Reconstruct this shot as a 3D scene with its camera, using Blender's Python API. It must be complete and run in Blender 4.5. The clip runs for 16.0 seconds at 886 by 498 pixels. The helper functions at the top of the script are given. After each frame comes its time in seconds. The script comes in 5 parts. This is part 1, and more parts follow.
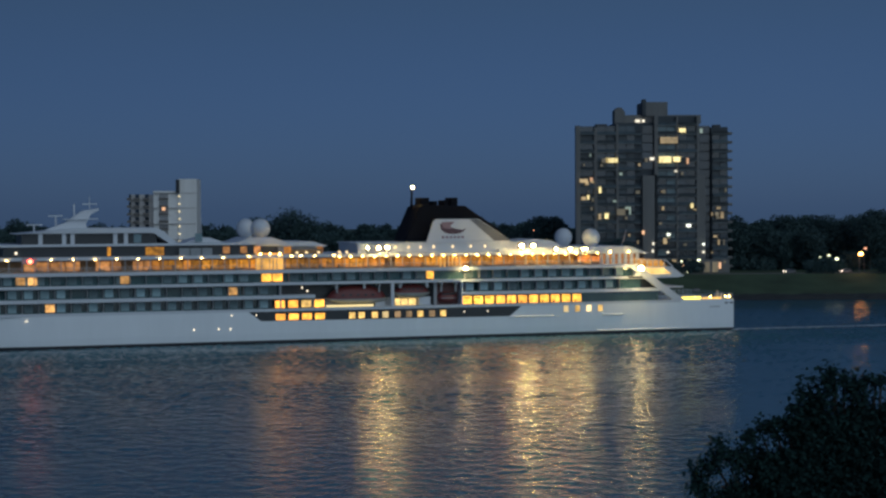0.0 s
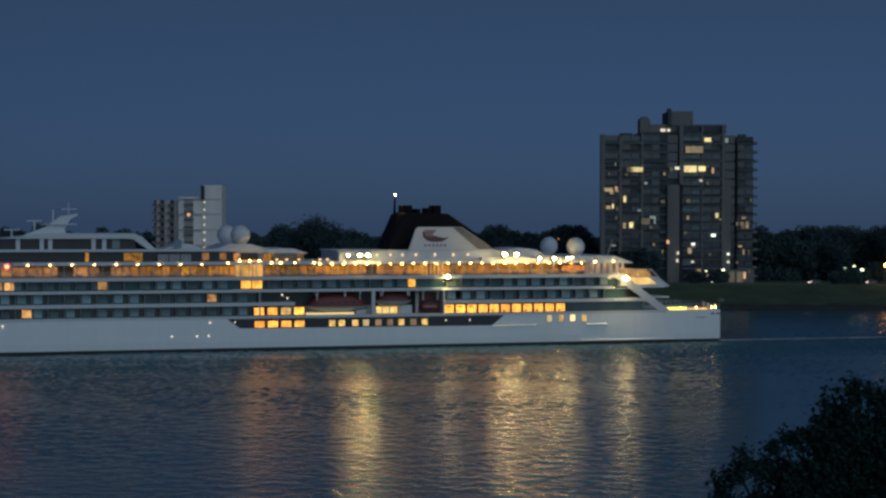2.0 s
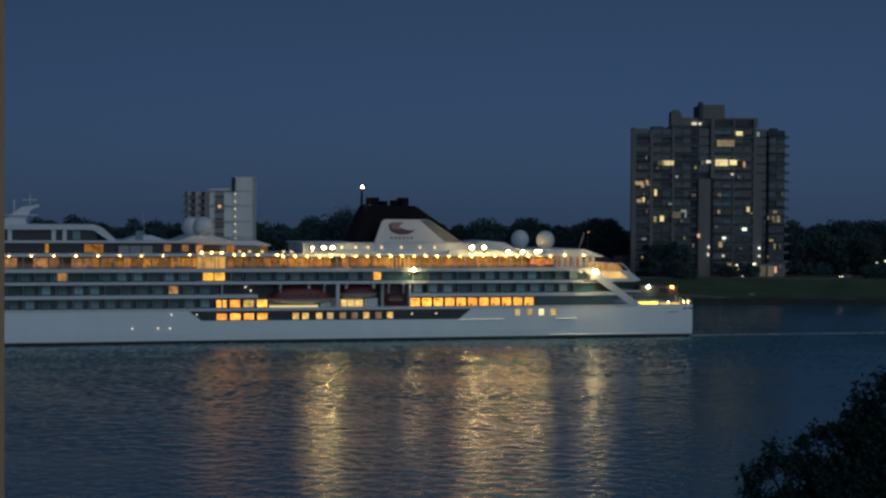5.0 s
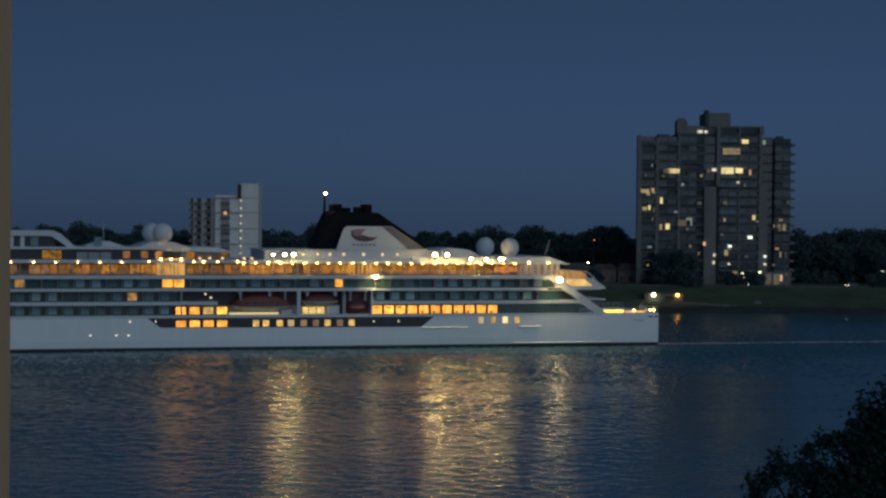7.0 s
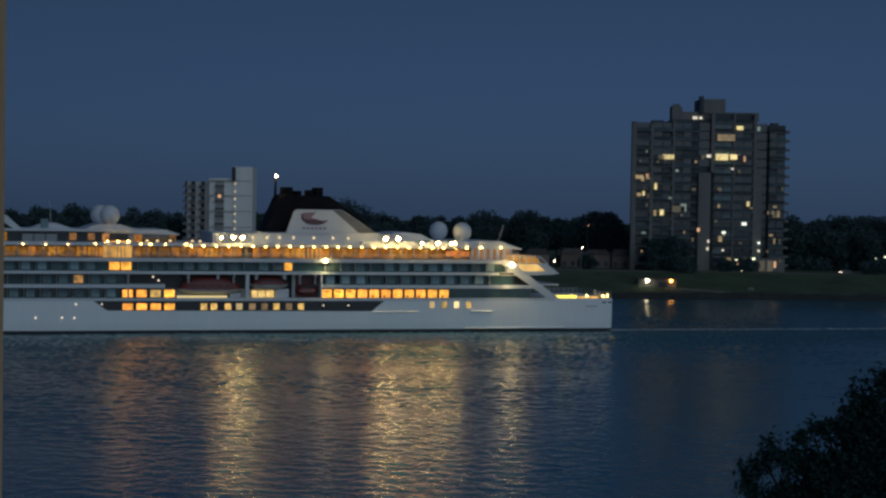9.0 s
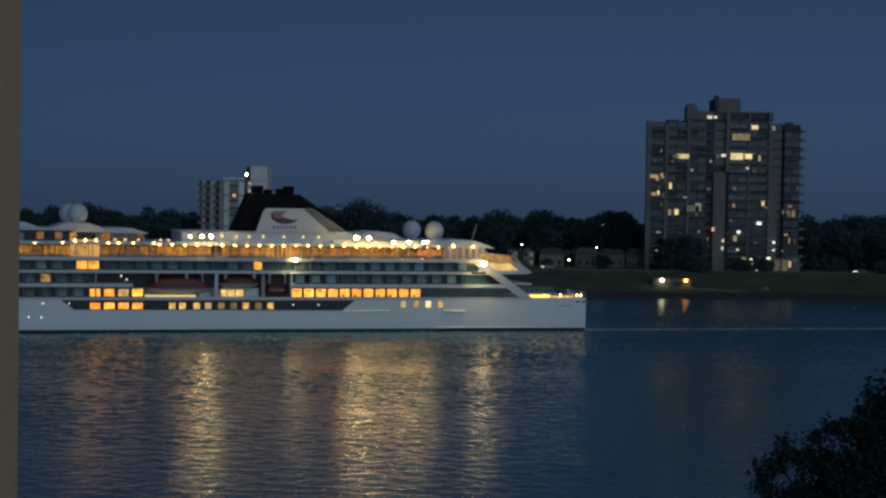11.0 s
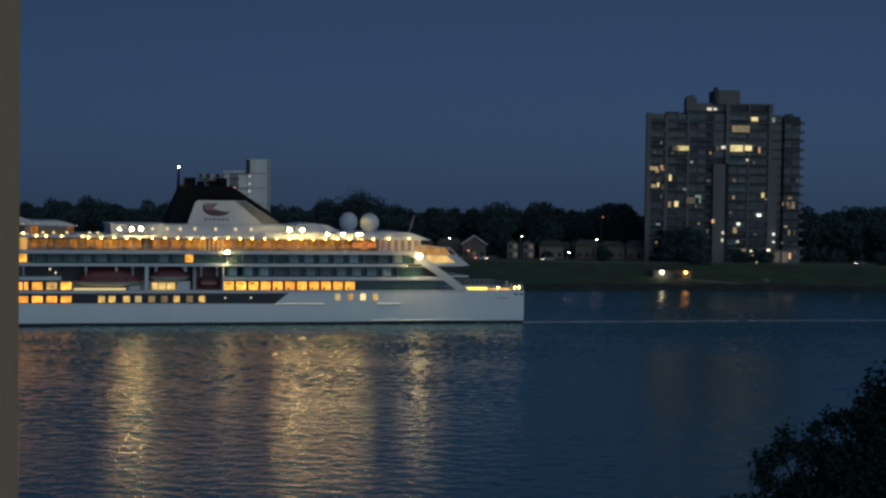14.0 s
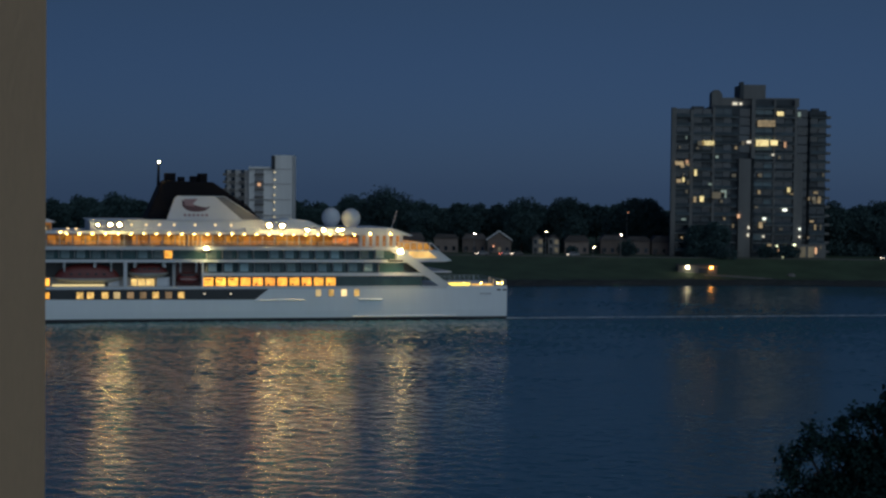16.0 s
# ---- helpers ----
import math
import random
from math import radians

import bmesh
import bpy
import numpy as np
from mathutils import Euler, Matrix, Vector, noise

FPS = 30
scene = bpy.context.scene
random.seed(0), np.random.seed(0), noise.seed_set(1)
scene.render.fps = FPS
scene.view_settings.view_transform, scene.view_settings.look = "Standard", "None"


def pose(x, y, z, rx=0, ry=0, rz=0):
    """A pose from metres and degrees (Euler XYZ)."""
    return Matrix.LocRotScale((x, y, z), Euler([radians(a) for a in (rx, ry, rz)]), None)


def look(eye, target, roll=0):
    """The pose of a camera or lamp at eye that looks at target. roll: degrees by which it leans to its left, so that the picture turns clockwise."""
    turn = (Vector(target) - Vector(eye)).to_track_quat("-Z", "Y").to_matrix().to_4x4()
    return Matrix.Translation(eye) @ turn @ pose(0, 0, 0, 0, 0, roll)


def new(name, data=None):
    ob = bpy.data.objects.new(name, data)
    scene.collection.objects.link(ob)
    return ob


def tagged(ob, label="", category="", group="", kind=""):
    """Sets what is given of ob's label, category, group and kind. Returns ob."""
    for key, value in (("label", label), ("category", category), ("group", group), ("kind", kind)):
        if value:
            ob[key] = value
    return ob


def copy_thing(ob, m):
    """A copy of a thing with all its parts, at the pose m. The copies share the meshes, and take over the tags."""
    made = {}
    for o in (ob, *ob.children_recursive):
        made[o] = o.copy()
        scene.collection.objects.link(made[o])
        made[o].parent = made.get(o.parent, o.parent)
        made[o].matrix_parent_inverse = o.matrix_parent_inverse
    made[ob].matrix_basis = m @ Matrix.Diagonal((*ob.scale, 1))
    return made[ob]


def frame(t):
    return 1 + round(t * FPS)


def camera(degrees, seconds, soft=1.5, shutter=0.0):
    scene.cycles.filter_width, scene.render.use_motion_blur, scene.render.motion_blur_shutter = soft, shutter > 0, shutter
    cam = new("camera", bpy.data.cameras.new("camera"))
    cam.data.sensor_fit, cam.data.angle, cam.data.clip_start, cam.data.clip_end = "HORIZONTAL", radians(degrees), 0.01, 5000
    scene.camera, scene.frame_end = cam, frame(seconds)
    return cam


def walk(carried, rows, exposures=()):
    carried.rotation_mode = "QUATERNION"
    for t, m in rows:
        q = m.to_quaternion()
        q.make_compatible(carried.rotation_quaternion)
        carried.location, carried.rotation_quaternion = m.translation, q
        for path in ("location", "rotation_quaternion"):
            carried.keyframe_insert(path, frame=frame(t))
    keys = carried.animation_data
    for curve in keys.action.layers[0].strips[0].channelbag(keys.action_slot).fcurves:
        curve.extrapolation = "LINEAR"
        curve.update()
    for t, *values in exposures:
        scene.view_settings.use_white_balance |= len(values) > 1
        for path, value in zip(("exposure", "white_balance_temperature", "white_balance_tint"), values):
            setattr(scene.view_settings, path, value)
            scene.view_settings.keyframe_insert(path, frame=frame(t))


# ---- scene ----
# ---------------------------------------------------------------- camera and its walk
# It is held in the hand on a high balcony over the river: it turns, and stays where it is.
EYE = (0.0, 0.0, 29.44)
AIM = [
    (0, 88.723, 0.292, -2.196),
    (0.5, 88.758, 0.295, -1.977),
    (1, 88.713, 0.174, -1.706),
    (1.5, 88.866, 0.077, -1.601),
    (2, 88.976, -0.124, -1.409),
    (2.5, 89.007, -0.281, -1.117),
    (3, 88.968, -0.204, -0.814),
    (3.5, 88.846, -0.146, -0.622),
    (4, 88.7, -0.185, -0.571),
    (6.5, 88.914, -0.615, -0.284),
    (7, 88.971, -0.528, -0.25),
    (7.5, 88.921, -0.589, -0.273),
    (8, 88.815, -0.656, -0.348),
    (8.5, 88.657, -0.761, -0.444),
    (9, 88.473, -0.908, -0.434),
    (11.5, 88.445, -0.869, 0.099),
    (12, 88.579, -0.801, 0.102),
    (12.5, 88.629, -0.757, 0.111),
    (13, 88.514, -0.771, 0.079),
    (13.5, 88.373, -0.769, 0.072),
    (14, 88.205, -0.786, 0.026),
    (14.5, 88.104, -0.758, 0.001),
    (15, 88.047, -0.752, 0.05),
    (15.5, 87.99, -0.657, 0.338),
    (16, 88.051, -0.647, 0.83),
]
cam = camera(28.0, 16.0, soft=2.5)
walk(cam, [(t, pose(*EYE, rx, ry, rz)) for t, rx, ry, rz in AIM],
     exposures=[(0.0, 0.58), (0.5, 0.54), (1.0, 0.45), (1.5, 0.27), (2.5, 0.15), (4.0, 0.07), (7.0, -0.03), (14.5, -0.02), (16.0, 0.08)])

# ---------------------------------------------------------------- world and light
SUN_AZ = 190.0   # the afterglow stands behind the camera
world = bpy.data.worlds.new("dusk")
scene.world = world
world.use_nodes = True
wn = world.node_tree
for n in list(wn.nodes):
    wn.nodes.remove(n)
sky = wn.nodes.new("ShaderNodeTexSky")
sky.sky_type = "NISHITA"
sky.sun_disc = False
sky.sun_elevation = radians(24.0)
sky.sun_rotation = radians(SUN_AZ)
sky.altitude = 0.0
sky.air_density, sky.dust_density, sky.ozone_density = 1.0, 0.2, 4.0
bg = wn.nodes.new("ShaderNodeBackground")
bg.inputs["Strength"].default_value = 0.0138
wo = wn.nodes.new("ShaderNodeOutputWorld")
# the deep blue of late dusk: less red near the horizon, where the air is thick
co = wn.nodes.new("ShaderNodeTexCoord")
sep = wn.nodes.new("ShaderNodeSeparateXYZ")
wn.links.new(co.outputs["Generated"], sep.inputs[0])
ramp = wn.nodes.new("ShaderNodeMapRange")
ramp.inputs[1].default_value, ramp.inputs[2].default_value = 0.0, 0.13
wn.links.new(sep.outputs[2], ramp.inputs[0])
tones = wn.nodes.new("ShaderNodeMix")
tones.data_type = "VECTOR"
tones.inputs[4].default_value = (0.255, 0.48, 1.26)
tones.inputs[5].default_value = (0.48, 0.60, 0.86)
wn.links.new(ramp.outputs[0], tones.inputs[0])
tint = wn.nodes.new("ShaderNodeVectorMath")
tint.operation = "MULTIPLY"
high = wn.nodes.new("ShaderNodeMapRange")
high.inputs[1].default_value, high.inputs[2].default_value = 0.13, 0.5
wn.links.new(sep.outputs[2], high.inputs[0])
over = wn.nodes.new("ShaderNodeMix")   # the glow reaches high overhead
over.data_type = "VECTOR"
over.inputs[5].default_value = (0.80, 1.0, 1.40)
wn.links.new(high.outputs[0], over.inputs[0])
wn.links.new(tones.outputs[1], over.inputs[4])
wn.links.new(over.outputs[1], tint.inputs[1])
wn.links.new(sky.outputs[0], tint.inputs[0])
wn.links.new(tint.outputs[0], bg.inputs[0])
wn.links.new(bg.outputs[0], wo.inputs[0])

sun = new("afterglow", bpy.data.lights.new("afterglow", "SUN"))
sun.data.energy = 0.57
sun.data.angle = radians(70)
sun.data.color = (0.74, 0.90, 1.0)
sun.matrix_world = look((95, -165, 88), (0, 0, 0))


# ---------------------------------------------------------------- materials
def material(name, color, rough=0.6, metal=0.0, vary=0.15, scale=2.0, bump=0.0, fine=12.0, spread=0.0, spec=0.5, streak=False):
    """Base colour with variation at two scales, and fine relief. spread: how much single objects differ."""
    m = bpy.data.materials.new(name)
    m.use_nodes = True
    nt = m.node_tree
    p = nt.nodes["Principled BSDF"]
    p.inputs["Roughness"].default_value = rough
    p.inputs["Metallic"].default_value = metal
    p.inputs["Specular IOR Level"].default_value = spec
    co = nt.nodes.new("ShaderNodeTexCoord")
    src = co.outputs["Object"]
    if streak:
        mp = nt.nodes.new("ShaderNodeMapping")
        mp.inputs["Scale"].default_value = (1.0, 1.0, 0.15)
        nt.links.new(src, mp.inputs[0])
        src = mp.outputs[0]
    n1 = nt.nodes.new("ShaderNodeTexNoise")
    n1.inputs["Scale"].default_value = scale
    n1.inputs["Detail"].default_value = 4
    n2 = nt.nodes.new("ShaderNodeTexNoise")
    n2.inputs["Scale"].default_value = scale * fine
    n2.inputs["Detail"].default_value = 3
    for n in (n1, n2):
        nt.links.new(src, n.inputs["Vector"])
    mix = nt.nodes.new("ShaderNodeMath")
    mix.operation = "MULTIPLY_ADD"
    nt.links.new(n2.outputs[0], mix.inputs[0])
    mix.inputs[1].default_value = 0.5
    nt.links.new(n1.outputs[0], mix.inputs[2])
    rng = nt.nodes.new("ShaderNodeMapRange")
    nt.links.new(mix.outputs[0], rng.inputs[0])
    rng.inputs[1].default_value, rng.inputs[2].default_value = 0.35, 1.15
    rng.inputs[3].default_value, rng.inputs[4].default_value = 1 - vary, 1 + vary
    out = rng.outputs[0]
    if spread:
        oi = nt.nodes.new("ShaderNodeObjectInfo")
        r2 = nt.nodes.new("ShaderNodeMapRange")
        nt.links.new(oi.outputs["Random"], r2.inputs[0])
        r2.inputs[3].default_value, r2.inputs[4].default_value = 1 - spread, 1 + spread
        mu = nt.nodes.new("ShaderNodeMath")
        mu.operation = "MULTIPLY"
        nt.links.new(out, mu.inputs[0])
        nt.links.new(r2.outputs[0], mu.inputs[1])
        out = mu.outputs[0]
    sc = nt.nodes.new("ShaderNodeVectorMath")
    sc.operation = "SCALE"
    sc.inputs[0].default_value = color
    nt.links.new(out, sc.inputs["Scale"])
    nt.links.new(sc.outputs[0], p.inputs["Base Color"])
    if bump:
        b = nt.nodes.new("ShaderNodeBump")
        b.inputs["Strength"].default_value = 0.5
        b.inputs["Distance"].default_value = bump
        nt.links.new(n2.outputs[0], b.inputs["Height"])
        nt.links.new(b.outputs[0], p.inputs["Normal"])
    return m


def glow(name, color, strength, spread=0.0, mottle=0.0, scale=0.8):
    """A lamp, a lit window, or a surface that glows in place of lamplight."""
    m = bpy.data.materials.new(name)
    m.use_nodes = True
    nt = m.node_tree
    p = nt.nodes["Principled BSDF"]
    p.inputs["Base Color"].default_value = (*[min(1, c) * 0.25 for c in color], 1)
    p.inputs["Roughness"].default_value = 0.3
    p.inputs["Emission Color"].default_value = (*color, 1)
    p.inputs["Emission Strength"].default_value = strength
    out = None
    if spread:
        oi = nt.nodes.new("ShaderNodeObjectInfo")
        r = nt.nodes.new("ShaderNodeMapRange")
        nt.links.new(oi.outputs["Random"], r.inputs[0])
        r.inputs[3].default_value, r.inputs[4].default_value = strength * (1 - spread), strength * (1 + spread)
        out = r.outputs[0]
    if mottle:
        co = nt.nodes.new("ShaderNodeTexCoord")
        no = nt.nodes.new("ShaderNodeTexNoise")
        no.inputs["Scale"].default_value = scale
        no.inputs["Detail"].default_value = 2
        nt.links.new(co.outputs["Object"], no.inputs["Vector"])
        r = nt.nodes.new("ShaderNodeMapRange")
        nt.links.new(no.outputs[0], r.inputs[0])
        r.inputs[1].default_value, r.inputs[2].default_value = 0.3, 0.7
        r.inputs[3].default_value, r.inputs[4].default_value = (1 - mottle), (1 + mottle)
        mu = nt.nodes.new("ShaderNodeMath")
        mu.operation = "MULTIPLY"
        nt.links.new(r.outputs[0], mu.inputs[0])
        mu.inputs[1].default_value = strength
        if out:
            nt.links.new(out, mu.inputs[1])
        out = mu.outputs[0]
    if out:
        nt.links.new(out, p.inputs["Emission Strength"])
    return m


def water_material():
    m = bpy.data.materials.new("river_water")
    m.use_nodes = True
    nt = m.node_tree
    p = nt.nodes["Principled BSDF"]
    p.inputs["Base Color"].default_value = (0.048, 0.140, 0.176, 1)
    p.inputs["Roughness"].default_value = 0.17
    p.inputs["IOR"].default_value = 1.33
    co = nt.nodes.new("ShaderNodeTexCoord")
    last = None
    for scale, stretch, dist, detail in ((0.9, 1.2, 0.05, 3), (2.6, 1.1, 0.03, 2)):
        mp = nt.nodes.new("ShaderNodeMapping")
        mp.inputs["Scale"].default_value = (scale, scale * stretch, scale)
        mp.inputs["Rotation"].default_value = (0, 0, 0.25 * stretch)
        no = nt.nodes.new("ShaderNodeTexNoise")
        no.inputs["Scale"].default_value = 1.0
        no.inputs["Detail"].default_value = detail
        nt.links.new(co.outputs["Object"], mp.inputs[0])
        nt.links.new(mp.outputs[0], no.inputs["Vector"])
        b = nt.nodes.new("ShaderNodeBump")
        b.inputs["Strength"].default_value = 1.0
        b.inputs["Distance"].default_value = dist
        nt.links.new(no.outputs[0], b.inputs["Height"])
        if last:
            nt.links.new(last.outputs[0], b.inputs["Normal"])
        last = b
    nt.links.new(last.outputs[0], p.inputs["Normal"])
    return m


WATER = water_material()
GRASS = material("bank_grass", (0.058, 0.092, 0.047), 0.9, vary=0.5, scale=0.12, bump=0.1, fine=20)
ASPHALT = material("asphalt", (0.055, 0.055, 0.055), 0.9, vary=0.25, scale=0.5)
STONE = material("bank_stone", (0.16, 0.15, 0.14), 0.9, vary=0.4, scale=0.6, bump=0.1)
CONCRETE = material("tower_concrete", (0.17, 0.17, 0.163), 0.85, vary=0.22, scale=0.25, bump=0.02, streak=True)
SLAB_EDGE = material("slab_edge_concrete", (0.15, 0.172, 0.176), 0.8, vary=0.35, scale=0.4, spread=0.35)
BALUSTRADE = material("balcony_glass_front", (0.036, 0.055, 0.066), 0.5, vary=0.4, scale=0.5, spread=0.7, spec=0.3)
PALE_GLASS = material("pale_blue_glass", (0.12, 0.19, 0.21), 0.25, vary=0.25, scale=0.4, spread=0.25)
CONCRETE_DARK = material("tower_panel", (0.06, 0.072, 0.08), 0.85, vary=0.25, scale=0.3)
GLASS_BLIND = material("window_blind", (0.06, 0.08, 0.09), 0.4, vary=0.3, scale=0.8, spread=0.5)
GLASS_DARK = material("tinted_glass", (0.018, 0.031, 0.046), 0.12, vary=0.3, scale=0.4, spread=0.7, spec=0.55)
WHITE_WALL = material("white_brick_wall", (0.80, 0.79, 0.76), 0.85, vary=0.12, scale=0.3, bump=0.02, streak=True)
GREY_WALL = material("grey_brick_wall", (0.47, 0.45, 0.43), 0.9, vary=0.2, scale=0.4, streak=True)
LOGGIA_GLASS = material("loggia_glass", (0.26, 0.26, 0.26), 0.4, vary=0.3, scale=0.6, spread=0.4)
BROWN_WALL = material("brown_balcony_brick", (0.17, 0.16, 0.15), 0.9, vary=0.3, scale=0.5)
HULL_WHITE = material("white_hull_paint", (0.82, 0.86, 0.88), 0.34, vary=0.05, scale=0.12, fine=8, streak=True)
# the hull's white, darkened here to offset strong lamplight on the decks
SHIP_WHITE = material("white_ship_paint", (0.62, 0.655, 0.69), 0.45, vary=0.06, scale=0.3)
SHIP_GREY = material("grey_ship_paint", (0.34, 0.35, 0.36), 0.5, vary=0.1, scale=0.4)
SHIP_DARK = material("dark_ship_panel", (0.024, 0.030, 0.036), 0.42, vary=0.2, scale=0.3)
SHIP_BLACK = material("black_funnel_paint", (0.006, 0.006, 0.009), 0.7, vary=0.3, scale=0.5, spec=0.15)
BOOT = material("dark_boot_top", (0.012, 0.014, 0.02), 0.4, vary=0.2, scale=0.4)
CABIN_GLASS = material("cabin_glass", (0.034, 0.082, 0.09), 0.1, vary=0.3, scale=0.3, spread=0.5, spec=0.7)
CURTAIN = material("cabin_curtain", (0.23, 0.34, 0.37), 0.7, vary=0.2, scale=0.8, spread=0.55)
BOAT_HULL = material("cream_boat_hull", (0.40, 0.39, 0.34), 0.5, vary=0.15, scale=0.6)
BOAT_RED = material("lifeboat_red", (0.16, 0.030, 0.028), 0.45, vary=0.12, scale=0.8)
BOAT_BROWN = material("dull_brown_paint", (0.12, 0.05, 0.045), 0.6, vary=0.2, scale=0.8)
SCREEN = material("frosted_screen", (0.30, 0.32, 0.33), 0.5, vary=0.15, scale=0.5)
TEAK = material("deck_wood", (0.26, 0.16, 0.08), 0.7, vary=0.25, scale=1.0)
BARK = material("bark", (0.06, 0.045, 0.035), 0.95, vary=0.3, scale=3, bump=0.03)
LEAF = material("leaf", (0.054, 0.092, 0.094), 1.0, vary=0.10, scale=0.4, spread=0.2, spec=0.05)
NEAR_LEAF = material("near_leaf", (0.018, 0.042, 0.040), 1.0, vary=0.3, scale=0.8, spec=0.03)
# warm room light on this wall is put into its base colour
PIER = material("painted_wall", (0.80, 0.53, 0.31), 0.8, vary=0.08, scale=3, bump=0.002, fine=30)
HOUSE_WALL = material("house_wall", (0.19, 0.15, 0.13), 0.9, vary=0.2, scale=0.5, spread=0.3)
HOUSE_PALE = material("pale_house_wall", (0.24, 0.22, 0.20), 0.9, vary=0.2, scale=0.5)
HOUSE_ROOF = material("house_roof", (0.09, 0.08, 0.078), 0.9, vary=0.2, scale=0.6, spread=0.3)
POLE = material("lamp_pole", (0.20, 0.20, 0.20), 0.6, metal=0.6)
CAR_PAINT = material("car_paint", (0.20, 0.20, 0.21), 0.3, vary=0.05, spread=0.7)
RUBBER = material("rubber", (0.02, 0.02, 0.02), 0.9)

WARM = glow("warm_window", (1.0, 0.43, 0.055), 1.5, spread=0.3, mottle=0.45, scale=0.9)
AMBER = glow("amber_window", (1.0, 0.37, 0.05), 1.3, spread=0.35, mottle=0.45, scale=0.9)
PALE = glow("pale_window", (1.0, 0.60, 0.17), 0.62, spread=0.45, mottle=0.6, scale=1.1)
FLAT_WARM = glow("flat_window", (1.0, 0.72, 0.33), 0.8, spread=0.7, mottle=0.3, scale=0.6)
LAMP_WARM = glow("warm_lamp", (1.0, 0.60, 0.15), 31.0, spread=0.3)
LAMP_SOFT = glow("soft_deck_lamp", (1.0, 0.66, 0.24), 16.0, spread=0.4)
LAMP_WHITE = glow("white_lamp", (1.0, 0.72, 0.28), 44.0)
HULL_WASH = glow("hull_flood_glass", (1.0, 0.76, 0.34), 52.0)
LAMP_WALL = glow("wall_lamp_glass", (1.0, 0.72, 0.36), 1.3)
LAMP_SMALL = glow("small_flood", (1.0, 0.68, 0.23), 230.0)
LAMP_STREET = glow("street_lamp_glass", (1.0, 0.78, 0.56), 60.0, spread=0.4)
LAMP_ORANGE = glow("sodium_lamp", (1.0, 0.40, 0.09), 16.0)
LAMP_RED = glow("red_lamp", (1.0, 0.08, 0.04), 13.0)

CABIN_GLOW = glow("cabin_glow", (1.0, 0.50, 0.15), 0.5, spread=0.5, mottle=0.6, scale=0.9)
CREW_DIM = glow("dim_crew_window", (1.0, 0.62, 0.30), 0.16, spread=0.4, mottle=0.4)
# dim glows: lit house panes, and lamplight imitated on promenade and pergola walls
WARM_DIM = glow("dim_warm_window", (1.0, 0.40, 0.03), 0.27, spread=0.6, mottle=0.8, scale=1.3)
AMBER_LOW = glow("low_amber_window", (1.0, 0.42, 0.12), 0.22, spread=0.6, mottle=0.6, scale=1.2)
AMBER_DIM = glow("dim_amber_window", (1.0, 0.36, 0.035), 0.3, spread=0.5, mottle=0.5, scale=0.7)
glow_port = glow("porthole_glow", (1.0, 0.85, 0.62), 1.1)
glow_bay = glow("bay_glow", (1.0, 0.78, 0.36), 0.75)
glow_door = glow("bay_door_glow", (1.0, 0.66, 0.22), 0.8, mottle=0.5, scale=0.7)
glow_atrium = glow("atrium_glow", (1.0, 0.50, 0.10), 0.62, mottle=0.4, scale=0.6)
# pergola_glow and the terrace material stand for lamplight on plain surfaces
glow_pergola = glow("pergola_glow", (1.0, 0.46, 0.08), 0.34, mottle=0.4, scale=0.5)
glow_sign = glow("bar_glow", (1.0, 0.30, 0.05), 0.45, mottle=0.5, scale=1.0)
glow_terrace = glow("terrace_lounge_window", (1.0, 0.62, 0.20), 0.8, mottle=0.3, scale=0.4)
glow_strip = glow("yellow_strip", (1.0, 0.74, 0.10), 2.2)
glow_strip2 = glow("orange_strip", (1.0, 0.55, 0.12), 1.2, mottle=0.4)
WING_GREY = material("grey_wing_panel", (0.15, 0.155, 0.165), 0.45, vary=0.2, scale=0.3)
EMBLEM = material("emblem_dark", (0.10, 0.05, 0.06), 0.5)
EMBLEM_PALE = material("emblem_rose", (0.30, 0.20, 0.22), 0.5)
FOAM = material("foam", (0.55, 0.58, 0.6), 0.9, vary=0.3, scale=1.0)
DARK_STONE = material("wet_shore_stone", (0.035, 0.038, 0.036), 0.7, vary=0.5, scale=0.8, bump=0.08)
FLAG_CLOTH = material("flag_cloth", (0.42, 0.33, 0.28), 0.9, vary=0.25, scale=0.9)
TWR_YELLOW = glow("tower_yellow", (1.0, 0.80, 0.36), 0.75, spread=0.25, mottle=0.35, scale=0.8)
TWR_WHITE = glow("tower_white", (1.0, 0.90, 0.70), 0.8, spread=0.3)
TWR_BRIGHT = glow("tower_bright", (0.95, 1.0, 0.85), 1.3)
TWR_PINK = glow("tower_pink", (1.0, 0.55, 0.30), 0.6, spread=0.3)
TWR_DIM = glow("tower_dim", (1.0, 0.72, 0.38), 0.22, spread=0.4, mottle=0.4, scale=0.9)
TWR_GREEN = glow("tower_green", (0.75, 0.95, 0.80), 0.22, spread=0.3)
TWR_FAINT = glow("tower_faint", (1.0, 0.80, 0.50), 0.06, spread=0.5, mottle=0.4)
STAIR_GLOW = glow("stair_glow", (1.0, 0.86, 0.55), 0.5, spread=0.3)
LAMP_ORANGE_DIM = glow("dim_sodium_lamp", (1.0, 0.45, 0.25), 1.2)
LAMP_PALE_DIM = glow("pale_lantern", (0.95, 1.0, 0.62), 1.4, spread=0.4)
CAR_WHITE = glow("headlight_glow", (1.0, 0.80, 0.62), 4.0, spread=0.5)
CAR_RED = glow("tail_lamp_glow", (1.0, 0.20, 0.12), 4.0)
BOAT_WHITE = glow("boathouse_white", (1.0, 0.88, 0.55), 20.0)
BOAT_ORANGE = glow("boathouse_orange", (1.0, 0.40, 0.07), 22.0)


